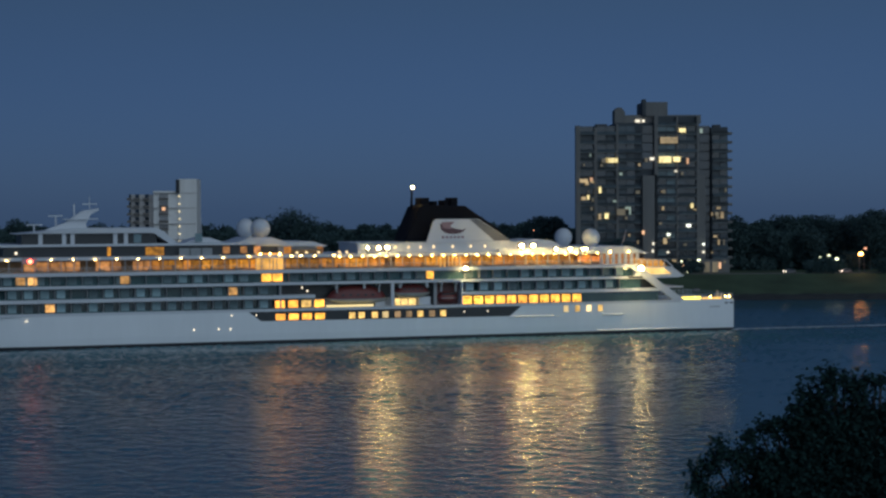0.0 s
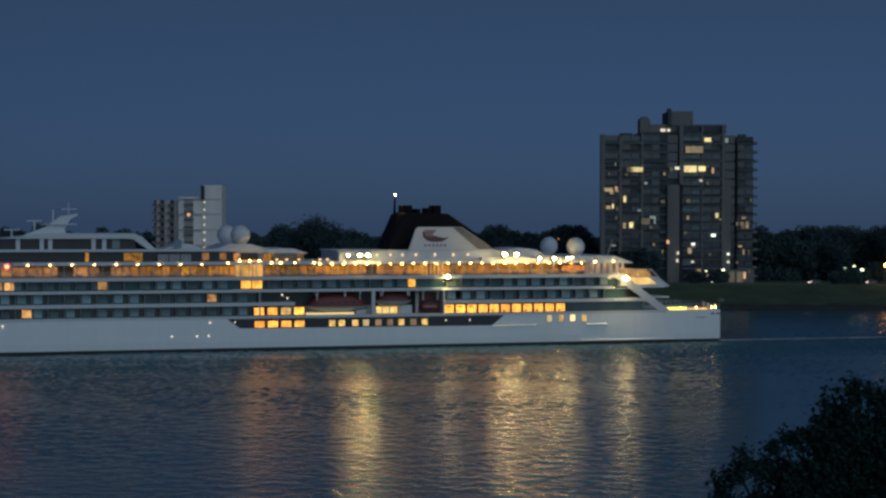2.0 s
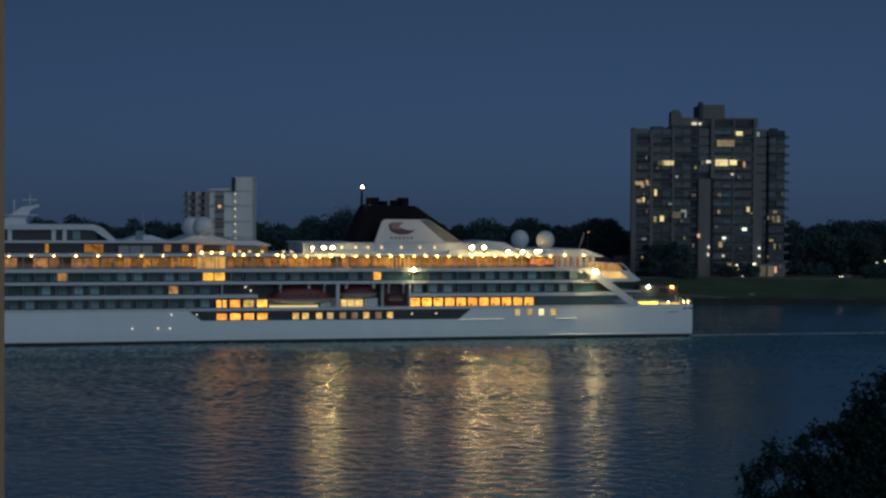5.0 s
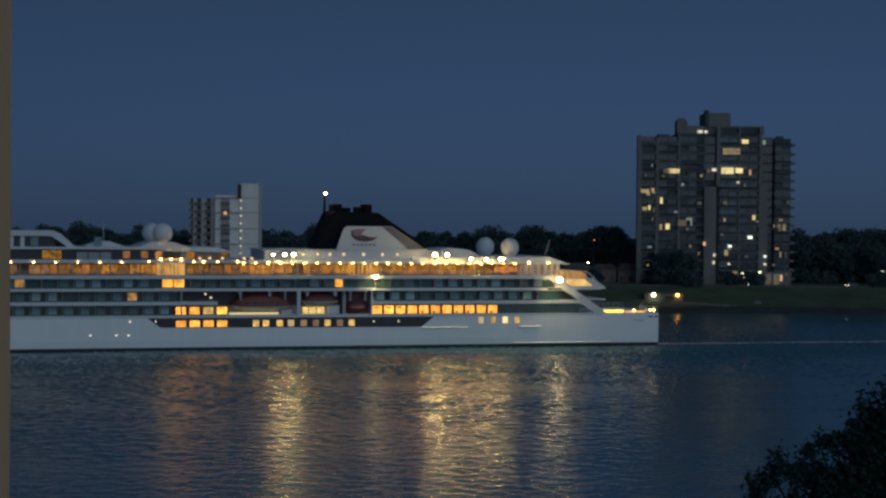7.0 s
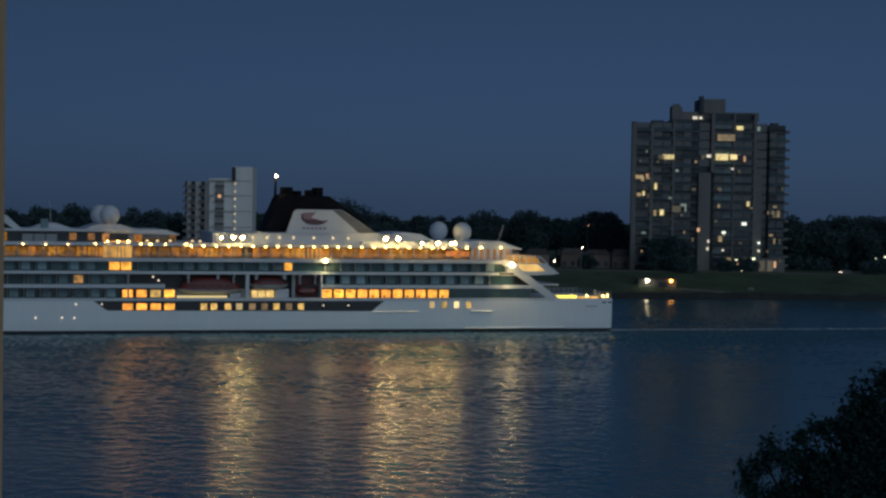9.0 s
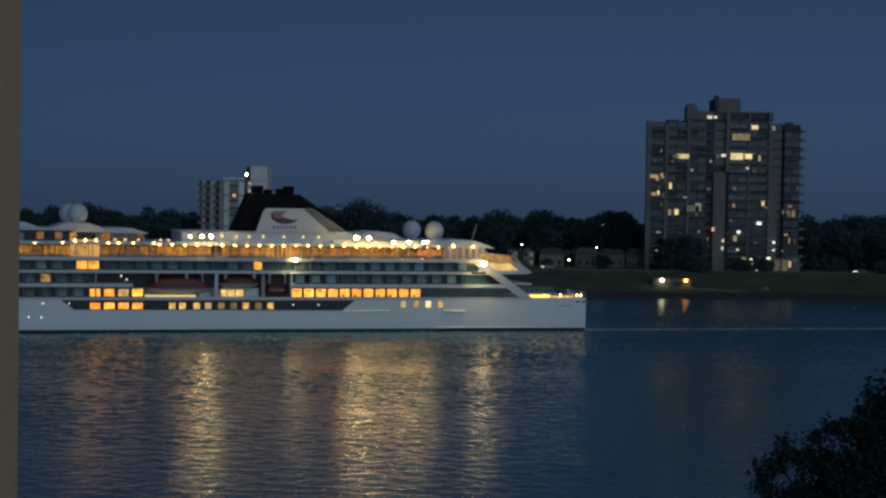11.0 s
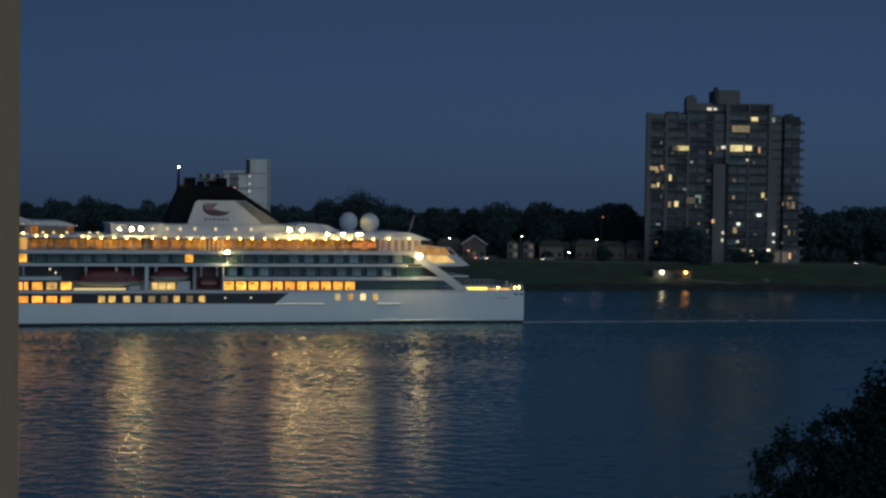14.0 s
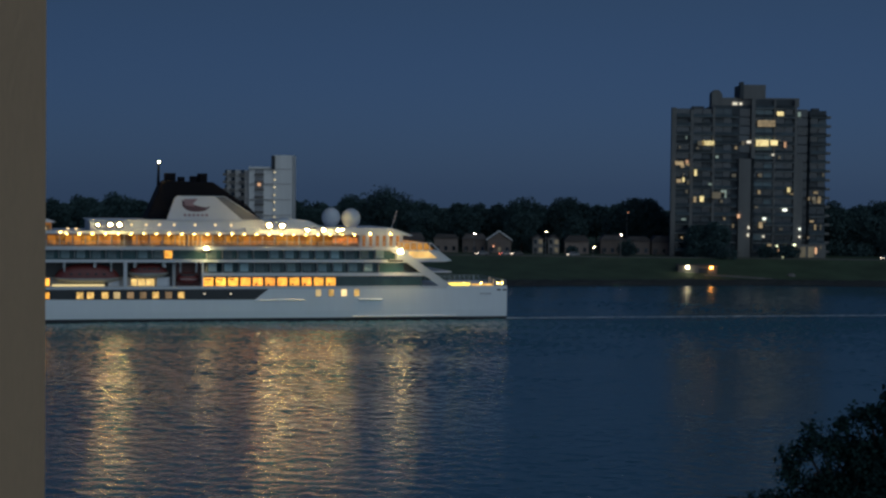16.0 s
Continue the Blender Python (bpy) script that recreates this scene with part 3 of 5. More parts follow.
part("bay_locker", box(-89.6, -87.2, 2.4, 3.7, 7.5, 8.6, 0.1), SHIP_WHITE, ship, "pale locker in the boat bay")
for x in (-99.0, -92.5, -84.0, -77.6):
    part("bay_hook", box(x - 0.3, x + 0.3, 0.9, 1.3, 11.6, 12.7, 0.06), SHIP_WHITE, ship)
for x in (-106.4, -105.2):
    part("bay_lamp", ball((x, 3.4, 12.0 if x < -106 else 11.2), 0.22, 10, 6), glow_port, ship, "small pale lamp in the boat bay")

# promenade deck: wooden back wall with panels that glow in place of lamplight, ceiling lamps, posts, rail
part("promenade_wall", box(-176, -33, 4.0, 20, 16.2, 18.85), TEAK, ship, "warm wooden back wall of the promenade")
pane = None
rnd = random.Random(9)
x = -170.0
while x < -36:
    w = rnd.choice((1.6, 2.2, 3.0))
    lit = rnd.random() < (0.5 if x < -140 else 0.94)
    if lit:
        part("promenade_pane", box(x, x + w, 3.9, 4.03, 16.5, 18.45, 0.03), AMBER_LOW if x < -140 else rnd.choice((WARM_DIM, WARM_DIM, AMBER_DIM)), ship)
    x += w + 0.22
part("atrium_glass", box(-117.6, -111.3, 0.6, 1.0, 16.3, 19.9, 0.05), glow_atrium, ship, "tall glowing glass front of the atrium")
for i in range(5):
    part("atrium_mullion", box(-117.6 + 1.55 * i, -117.45 + 1.55 * i, 0.5, 0.62, 16.3, 19.9), SHIP_GREY, ship)
for x in (-116.6, -114.4, -112.2):
    part("atrium_lamp", ball((x, 0.2, 19.75), 0.19, 10, 6), LAMP_WARM, ship, "bright lamp over the atrium")
for i in range(6):
    part("lift_glass", box(-74.5 + 0.95 * i, -74.2 + 0.95 * i, 0.7, 0.95, 16.3, 18.7), glow_atrium, ship)
rail = bmesh.new()
for z in (16.5, 16.8, 17.1, 17.35):
    add_box(rail, -180, -20, 0.05, 0.1, z, z + 0.04)
part("promenade_rail", rail, SHIP_WHITE, ship)
post = part("promenade_post", box(-0.09, 0.09, 0.35, 0.5, 16.2, 18.85), SHIP_GREY, ship)
post.location.x = -171
for i in range(1, 51):
    again(post, 2.73 * i)
for i in range(26):      # loungers, tables and planters seen against the lit wall
    x = -166 + 4.9 * i + random.Random(i).uniform(-1.2, 1.2)
    h = random.Random(i + 50).uniform(0.5, 1.3)
    part("deck_chair", prism([(x, 16.2), (x + 0.1, 16.2 + h), (x + 0.35, 16.2 + h), (x + 0.5, 16.75), (x + 1.5, 16.65), (x + 1.5, 16.2)], 2.0, 2.7, 0.03), TEAK, ship, "dark deck chair on the promenade")
for i in range(11):
    part("deck_lamp", ball((-171.5 + 4.65 * i, 0.12, 19.0), 0.16, 10, 6, 0.7), LAMP_SOFT, ship, "small dim deck lamp")
lampo = part("deck_lamp", ball((0, 0, 0), 0.145, 10, 6, 0.85), LAMP_WARM, ship, "small warm deck lamp")
lampo.location = (-98.6, -0.12, 18.88)
for i in range(1, 24):
    again(lampo, 2.73 * i)
for x in (-119.2, -109.5, -107.4, -104.2, -99.8):
    part("deck_lamp", ball((x, 0.12, 19.25), 0.15, 10, 6, 0.7), LAMP_WARM, ship, "warm deck lamp beside the pool bar")
part("side_light", ball((-166.6, -0.1, 18.75), 0.42, 12, 8), LAMP_RED, ship, "red port side light")
part("bridge_lamp", ball((-169.3, 2.4, 20.5), 0.3, 10, 6), glow_port, ship, "pale lamp on the bridge wing")
part("side_light_screen", box(-168.3, -165.2, -0.05, 0.3, 18.2, 19.5, 0.05), SHIP_GREY, ship)

# bright floodlights
for x, y, z, r in ((-68.8, -0.9, 15.9, 0.62), (-25.9, -3.0, 15.3, 0.95), (-54.9, -0.2, 20.9, 0.56), (-52.0, -0.2, 20.9, 0.5), (-92.0, -0.1, 20.8, 0.26),
                   (-89.4, -0.1, 20.85, 0.44), (-87.4, -0.1, 20.85, 0.48), (-46.4, -0.3, 19.95, 0.36), (-42.8, -0.3, 19.95, 0.38), (-39.4, -0.3, 19.95, 0.36), (-38.6, -0.3, 20.05, 0.24)):
    r *= 0.7 if r > 0.6 else 0.8
    fl = part("floodlight", ball((x, y, z), r, 12, 8, 0.75), LAMP_WHITE if y < -0.5 else LAMP_SMALL, ship, "bright white floodlight")
    # added plate that keeps this flood's light off the house behind it
    if y > -0.5:
        part("hood", box(x - r - 0.3, x + r + 0.3, y + r + 0.03, y + r + 0.15, z - r - 0.3, z + r + 0.2, 0.04), SHIP_BLACK, fl)
    part("bracket", prism([(x - 0.06, z - 0.15), (x - 0.06, z - 1.3), (x + 0.06, z - 1.3), (x + 0.06, z - 0.15)] if y > -0.5 else [(x - 0.1, z + 0.1), (x - 0.1, z - 0.1), (x + 0.1, z - 0.1), (x + 0.1, z + 0.1)], y, y + (0.5 if y > -0.5 else 3.2)), SHIP_GREY, fl)
# added emitters that brighten the hull side below; visors hide their lenses from view
for x0, x1, y, z in ((-28.4, -25.0, -1.7, 13.1), (-70.0, -67.8, -1.0, 15.0)):
    wash = part("hull_floodlight", box(x0, x1, y - 0.25, y + 0.25, z + 0.02, z + 0.3, 0.04), SHIP_DARK, ship, "added lamp with a hidden lens that brightens the hull below")
    part("visor", box(x0, x1, y - 0.31, y - 0.252, z - 0.16, z + 0.2), SHIP_DARK, wash)
    part("lens", box(x0 + 0.1, x1 - 0.1, y - 0.2, y + 0.2, z - 0.02, z + 0.018), HULL_WASH, wash)
    part("bracket", box((x0 + x1) / 2 - 0.1, (x0 + x1) / 2 + 0.1, y + 0.2, 0.1, z + 0.05, z + 0.25), SHIP_GREY, wash)
for x in (-84.6, -81.4, -78.6, -75.4, -70.8, -66.4, -62.9):
    part("wall_lamp", ball((x, 2.7, 20.85), 0.24, 10, 6), LAMP_WALL, ship, "warm wall lamp on the funnel house")

# upper houses
# forward: dark window band, lit cabins, then the observation lounge and its sloped aft end
part("forward_house", box(-172, -112, 2.8, 20.2, 19.55, 21.75), SHIP_DARK, ship, "dark glazed house below the bridge roof")
part("forward_roof", box(-176, -112, 2.0, 21, 21.75, 22.3, 0.1), SHIP_WHITE, ship)
part("house_pane", box(-141.6, -137.6, 2.7, 2.85, 19.7, 21.5, 0.03), WARM_DIM, ship)
part("house_pane", box(-149.9, -149.2, 2.7, 2.85, 19.7, 21.6, 0.03), WARM_DIM, ship)
for x in (-124.5, -120.6, -117.5):
    part("house_pane", box(x, x + 1.5, 2.7, 2.85, 19.9, 21.4, 0.03), AMBER_LOW, ship)
part("lounge", box(-168, -139, 4, 19, 22.3, 24.6), SHIP_DARK, ship, "dark glazed observation lounge")
part("lounge_roof", prism([(-169.5, 24.55), (-165, 24.95), (-156, 25.75), (-139.2, 25.75), (-137.6, 25.0), (-134.6, 22.3), (-136.4, 22.3), (-139.6, 24.5), (-141, 24.6), (-169, 24.6)],
                          3.2, 19.8, 0.06), SHIP_WHITE, ship, "white roof with a sloped aft end")
for x in (-164.5, -159.5, -157.7, -148.5, -146.2):
    part("lounge_post", box(x, x + 0.9, 3.6, 4.05, 22.3, 24.6, 0.05), SHIP_WHITE, ship)
for x in (-134.0, -120.5):
    part("lounge_curtain", box(x - 10, x - 8.4, 3.85, 4.0, 22.5, 24.4), CURTAIN, ship)
bm = prism([(-163.5, 24.9), (-158.0, 27.0), (-154.4, 29.5), (-150.7, 30.1), (-150.7, 29.6), (-152.4, 28.8), (-153.6, 26.6), (-153.0, 25.0)], 10.4, 13.0, 0.12)
mast = part("radar_mast", bm, SHIP_WHITE, ship, "raked white radar mast")
part("mast_platform", box(-158.6, -151.0, 9.6, 13.8, 27.6, 27.8, 0.04), SHIP_WHITE, mast)
part("radar_scanner", box(-161.6, -158.4, 11.6, 11.85, 28.3, 28.55, 0.05), SHIP_WHITE, mast)
part("scanner_stem", tube((-160.0, 11.7, 26.0), (-160.0, 11.7, 28.4), 0.2), SHIP_WHITE, mast)
part("mast_pole", tube((-152.6, 11.7, 30.0), (-152.6, 11.7, 32.6), 0.13, 0.07), SHIP_WHITE, mast)
part("radar_scanner", box(-154.2, -151.0, 11.6, 11.85, 30.9, 31.15, 0.05), SHIP_WHITE, mast)
part("scanner_stem", tube((-156.0, 11.7, 28.0), (-156.0, 11.7, 31.0), 0.2), SHIP_WHITE, mast)
part("antenna_tee", box(-166.8, -163.4, 6.0, 6.25, 26.4, 26.65, 0.05), SHIP_WHITE, ship)
part("antenna_pole", tube((-165.2, 6.1, 24.6), (-165.2, 6.1, 26.5), 0.2), SHIP_WHITE, ship)
# the round feet and whip aerial amidships
part("aerial_foot", prism([(-132.5, 22.3), (-131, 22.9), (-128.6, 23.5), (-126.8, 23.4), (-123.5, 22.3)], 6, 15, 0.05), SHIP_WHITE, ship)
part("whip_aerial", tube((-128.0, 9, 23.2), (-128.3, 9, 28.4), 0.07, 0.03), SHIP_WHITE, ship)
# middle house under the forward domes
part("middle_house", box(-111.9, -101.5, 3.2, 19.5, 19.55, 21.3), SHIP_GREY, ship, "pale house amidships")
part("middle_roof", prism([(-117, 22.31), (-112, 22.4), (-104, 22.35), (-100.6, 21.35), (-101.4, 21.2), (-117, 21.5)], 2.3, 20.4, 0.05), SHIP_WHITE, ship)
part("dome_base", prism([(-121.5, 22.3), (-118.6, 23.4), (-113.6, 23.4), (-110.0, 22.3)], 2.2, 17.5, 0.06), SHIP_WHITE, ship)
for x, y, z in ((-116.9, 14.6, 25.3), (-115.9, 3.4, 25.35)):
    d = part("radome", ball((x, y, z), 2.2, 28, 18, 1.02), SHIP_WHITE, ship, "white satellite dome", smooth=True)
    part("dome_foot", tube((x, y, 22.4), (x, y, 23.7), 1.2, 1.0, 16), SHIP_WHITE, d)
part("house_pane", box(-110.6, -109.0, 3.1, 3.25, 19.7, 21.2, 0.03), AMBER_DIM, ship)
part("house_pane", box(-102.9, -101.6, 3.1, 3.25, 19.8, 21.3, 0.03), AMBER_DIM, ship)
for x in (-108, -105.8, -103, -98.2, -96.5):
    part("awning_lamp", ball((x, 1.4, 19.95), 0.34, 10, 6, 0.6), LAMP_WALL, ship, "warm lamp over the pool bar")
part("pool_bar", box(-109, -102, 2.2, 3.0, 19.55, 20.6, 0.05), TEAK, ship)
for i in range(3):
    part("wind_screen", box(-134.5 + 2.5 * i, -132.2 + 2.5 * i, 1.1, 1.16, 19.55, 21.2), SCREEN, ship)
# funnel house and funnel
part("funnel_house", box(-93.5, -52.0, 3.0, 20, 19.55, 21.7, 0.05), SHIP_WHITE, ship, "white funnel house")
part("funnel_house_roof", box(-93.9, -53, 2.7, 20.3, 21.7, 21.95, 0.05), SHIP_WHITE, ship)
fun = part("funnel", prism([(-81.2, 21.9), (-77.6, 30.0), (-76.6, 30.6), (-73.8, 30.4), (-66.5, 30.3), (-58.5, 25.0), (-55.5, 21.9)], 6.5, 16.5, 0.25), SHIP_BLACK, ship, "black raked funnel")
for x0, x1, h in ((-76.6, -74.4, 32.2), (-73.6, -72.4, 31.4), (-70.9, -69.7, 31.6), (-69.2, -67.4, 32.2)):
    part("exhaust_pipe", box(x0, x1, 9, 13.5, 29.9, h, 0.2), SHIP_BLACK, fun)
part("light_mast", tube((-78.0, 11.7, 29.5), (-77.9, 11.7, 34.3), 0.34, 0.2), SHIP_BLACK, fun)
part("masthead_light", ball((-77.9, 11.3, 34.6), 0.2, 12, 8), LAMP_SMALL, fun, "white light on the funnel mast")
wing = part("funnel_wing", prism([(-77.0, 21.95), (-75.3, 26.7), (-74.6, 27.2), (-64.3, 27.2), (-56.0, 21.95)], 3.2, 3.7, 0.08), SHIP_WHITE, ship, "white wing panel beside the funnel")
part("wing_glass", prism([(-66.4, 27.1), (-64.4, 27.1), (-56.3, 22.1), (-60.4, 22.1)], 3.12, 3.3), WING_GREY, wing, "grey slanted band on the wing")
bm = bmesh.new()
a0 = []
for k in range(17):
    u = k / 16
    a0.append((-73.6 + 6.2 * u, 24.1 + 0.9 * (2 * u - 1) ** 4 - 0.35 * math.sin(math.pi * u)))
a1 = []
for k in range(17):
    u = k / 16
    a1.append((-73.7 + 5.4 * u, 24.7 + 1.6 * (1 - u) ** 1.5 + 0.0 * u))
for k in range(16):
    bm.faces.new([bm.verts.new((x, 3.19, z)) for x, z in (a0[k], a0[k + 1], a1[k + 1], a1[k])])
part("painted_emblem", bm, EMBLEM, wing, "dark red swoosh painted on the wing")
part("painted_emblem", prism([(-73.3, 26.5), (-70.2, 26.6), (-71.2, 25.6), (-71.0, 24.9), (-73.0, 25.1)], 3.15, 3.25), EMBLEM_PALE, wing, "dull rose swoosh painted on the wing")
for i in range(6):
    part("painted_bar", box(-73.3 + 0.95 * i, -72.7 + 0.95 * i, 3.16, 3.25, 22.75, 23.25), EMBLEM_PALE, wing, "unreadable lettering")
# aft houses and domes
part("aft_house", prism([(-52, 19.55), (-52, 22.1), (-49, 22.35), (-45, 21.9), (-42, 20.5), (-42, 19.55)], 6, 18, 0.15), SHIP_WHITE, ship, "rounded white house before the aft domes")
part("aft_screen", box(-60, -33, 1.2, 21.8, 19.55, 20.2, 0.05), SHIP_WHITE, ship)
for x, y in ((-37.8, 16.5), (-35.7, 4.2)):
    d = part("radome", ball((x, y, 22.5), 2.15, 28, 18, 1.04), SHIP_WHITE, ship, "white satellite dome", smooth=True)
    part("dome_foot", tube((x, y, 19.9), (x, y, 21.0), 1.3, 1.0, 16), SHIP_WHITE, d)
part("aft_roof", prism([(-44, 20.5), (-27, 20.5), (-25.4, 20.0), (-21.8, 18.75), (-22.6, 18.6), (-27, 19.35), (-44, 19.4)], 1.6, 21.4, 0.06), SHIP_WHITE, ship, "white aft roof with a drooping end")
for i in range(7):
    part("pergola_post", box(-34.3 + 1.56 * i, -33.55 + 1.56 * i, 1.9, 2.3, 16.2, 18.7, 0.04), SHIP_WHITE, ship)
part("pergola_beam", box(-34.4, -24.1, 1.85, 2.35, 18.7, 19.35, 0.04), SHIP_WHITE, ship)
# this wall emits dimly, in place of lamps shining on it
part("pergola_wall", box(-36, -24.2, 4.5, 17.5, 16.2, 19.3), AMBER_LOW, ship, "wall behind the pergola with a dim glow in place of lamplight")
# two lamps added to brighten the pergola posts
for x in (-31.8, -27.1):
    part("pergola_lamp", ball((x, 1.5, 19.1), 0.17, 10, 6, 0.7), LAMP_WARM, ship, "added warm lamp that brightens the pergola posts")
part("bar_sign", box(-40.5, -35.0, 0.5, 0.7, 17.0, 18.2, 0.03), glow_sign, ship, "red and amber lit bar front")
part("ensign_staff", tube((-24.6, 11.5, 20.3), (-23.4, 11.5, 24.3), 0.08, 0.04), SHIP_WHITE, ship)
flag = bmesh.new()
for z0, z1, r0, r1 in ((20.9, 22.0, 0.10, 0.26), (22.0, 23.2, 0.26, 0.2), (23.2, 24.2, 0.2, 0.09)):
    add_tube(flag, (-24.6 + (z0 - 20.3) * 0.32, 11.35, z0), (-24.6 + (z1 - 20.3) * 0.32, 11.35, z1), r0, r1, 7)
part("ensign", flag, FLAG_CLOTH, ship, "limp pale flag furled round the stern staff", smooth=True)
# stern terraces
part("terrace_bulwark", prism([(-26.0, 13.3), (-26.0, 15.5), (-16.3, 15.5), (-13.1, 13.15), (-14.4, 13.0)], 0.2, 22.8, 0.06), SHIP_WHITE, ship, "white sloping terrace bulwark")
# terrace side and upper block glow by themselves to imitate lamplight on them
part("terrace_window", prism([(-23.4, 13.75), (-23.1, 15.3), (-18.7, 15.3), (-16.6, 13.75)], 0.1, 0.3), glow_terrace, ship, "aft terrace side that glows in place of floodlight on it")
part("terrace_bar", prism([(-24.8, 15.55), (-24.8, 17.35), (-18.8, 17.15), (-17.2, 15.55)], 1.4, 20), glow_pergola, ship, "stern terrace block that glows in place of lamplight on it")
part("terrace_rail", box(-24.8, -18.2, 0.3, 0.42, 17.1, 17.25, 0.03), SHIP_WHITE, ship)
part("terrace_rail", prism([(-18.3, 17.25), (-18.0, 17.25), (-15.9, 15.5), (-16.3, 15.5)], 0.3, 0.5), SHIP_WHITE, ship)
for i in range(5):
    part("terrace_post", box(-24.4 + 1.5 * i, -24.22 + 1.5 * i, 0.3, 0.45, 15.5, 17.2), SHIP_WHITE, ship)
part("stern_strut", prism([(-27.4, 15.4), (-24.4, 15.4), (-13.2, 7.5), (-16.2, 7.5)], -0.08, 0.5, 0.05), SHIP_WHITE, ship, "white diagonal strut at the stern")
part("stern_overhang", prism([(-26, 12.75), (-26, 13.38), (-14.0, 13.38), (-14.6, 12.9)], 0.1, 22.9, 0.04), SHIP_WHITE, ship)
part("stern_wall", box(-24, -19.5, 2.2, 20.8, 7.5, 12.7), SHIP_DARK, ship, "dark glazed wall over the aft deck")
part("aft_ledge", box(-19.5, -13.0, 1.0, 22, 10.4, 10.75, 0.05), SHIP_WHITE, ship)
# aft deck with its strip lights, rail and small gear
part("deck_strip_light", box(-14.0, -8.8, 0.15, 0.4, 7.55, 8.15, 0.05), glow_strip, ship, "yellow strip light along the aft deck")
part("deck_strip_light", box(-8.4, -3.4, 0.15, 0.35, 7.55, 7.9, 0.05), glow_strip2, ship, "orange strip light along the aft deck")
for x in (-10.2, -6.2, -2.2, -1.2):
    part("aft_lamp", ball((x, 0.3, 8.05), 0.15, 10, 6), LAMP_WARM, ship, "warm lamp on the aft rail")
bm = bmesh.new()
for y in (0.25, BEAM - 0.3):
    for z in (8.0, 8.4, 8.75):
        add_box(bm, -14, -0.2, y, y + 0.05, z, z + 0.05)
    for i in range(12):
        add_box(bm, -13.5 + 1.2 * i, -13.44 + 1.2 * i, y, y + 0.06, 7.45, 8.8)
for z in (8.0, 8.4, 8.75):
    add_box(bm, -0.3, -0.24, 0.25, BEAM - 0.25, z, z + 0.05)
part("aft_rail", bm, SHIP_WHITE, ship)
for x, h in ((-3.9, 9.5), (-2.9, 9.0), (-0.8, 8.9)):
    part("deck_locker", box(x - 0.25, x + 0.25, 1.0, 1.6, 7.45, h, 0.06), SHIP_GREY, ship)
for x in (-6.0, -3.4, -2.0, -0.6):
    part("mooring_port", box(x - 0.45, x + 0.45, 0.16, 0.4, 6.35, 6.7, 0.03), SHIP_DARK, ship)
for i in range(5):
    part("painted_bar", box(-6.4 + 0.55 * i, -6.05 + 0.55 * i, -0.02, 0.4, 5.55, 5.8), SHIP_GREY, ship, "unreadable lettering on the hull")

# ---------------------------------------------------------------- wake
bm = bmesh.new()
rnd = random.Random(21)
for i in range(620):
    x = rnd.random() ** 1.7 * 125 + 0.2
    y = 0.6 + rnd.gauss(0, 0.5) - x * 0.012
    l, w = rnd.uniform(0.4, 1.8), rnd.uniform(0.12, 0.4)
    pts = [(x + l * math.cos(a) * rnd.uniform(0.7, 1), y + w * math.sin(a) * rnd.uniform(0.7, 1)) for a in [k * math.pi / 3.5 for k in range(7)]]
    lo = [bm.verts.new((px, py, 0.02)) for px, py in pts]
    top = bm.verts.new((x, y, 0.10))
    for k in range(7):
        bm.faces.new((lo[k], lo[(k + 1) % 7], top))
wake = tagged(new("wake", mesh_of("wake", bm, FOAM)), "thin pale foam of the wake behind the stern", "wake", kind="stuff")
wake.matrix_world = ship_pose(0)


# ---------------------------------------------------------------- the tall apartment tower
GROUND = 7.0
FLOOR_H = 3.08
tower = thing("apartment_tower", "tall grey-brown concrete apartment tower with a few lit windows", "building", (0, 0, GROUND))
Z = lambda z: z - GROUND
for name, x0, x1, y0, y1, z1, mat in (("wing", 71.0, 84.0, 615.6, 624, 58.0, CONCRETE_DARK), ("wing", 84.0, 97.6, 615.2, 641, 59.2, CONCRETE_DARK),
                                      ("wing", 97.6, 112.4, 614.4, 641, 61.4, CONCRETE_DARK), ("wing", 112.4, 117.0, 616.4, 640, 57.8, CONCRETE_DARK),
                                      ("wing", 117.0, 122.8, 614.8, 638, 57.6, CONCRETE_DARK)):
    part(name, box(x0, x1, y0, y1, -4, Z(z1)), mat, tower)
part("roof_block", box(87.2, 114.0, 617.5, 636, Z(59.0), Z(62.0), 0.1), CONCRETE, tower)
part("penthouse", box(93.6, 102.2, 616.8, 632, Z(61.5), Z(66.5), 0.1), CONCRETE, tower)
part("roof_lantern", box(93.2, 94.6, 616.2, 619, Z(61.5), Z(67.4), 0.2), CONCRETE_DARK, tower)
part("chimney", prism([(83.5, Z(57)), (83.5, Z(63.6)), (84.6, Z(64.6)), (86.0, Z(64.5)), (87.2, Z(63.0)), (87.2, Z(57))], 616, 622, 0.1), CONCRETE, tower)
part("roof_vent", box(77.0, 81.2, 618, 622, Z(57.9), Z(58.9), 0.15), SHIP_DARK, tower)
part("roof_vent", box(118.4, 121.0, 618, 621, Z(57.5), Z(58.6), 0.15), SHIP_DARK, tower)
part("pilaster", box(92.8, 97.0, 613.2, 615.4, -4, Z(40.8), 0.1), CONCRETE, tower)
part("pilaster", box(112.3, 114.8, 613.4, 616.6, -4, Z(41.0), 0.1), CONCRETE, tower)
part("pilaster", box(76.0, 77.1, 613.6, 615.8, -4, Z(57.5), 0.1), CONCRETE, tower)
part("corner_pier", box(69.6, 71.2, 613.4, 616, -4, Z(58.2), 0.1), CONCRETE, tower)
part("corner_pier", box(83.6, 84.5, 613.6, 615.8, -4, Z(58.6), 0.1), CONCRETE, tower)
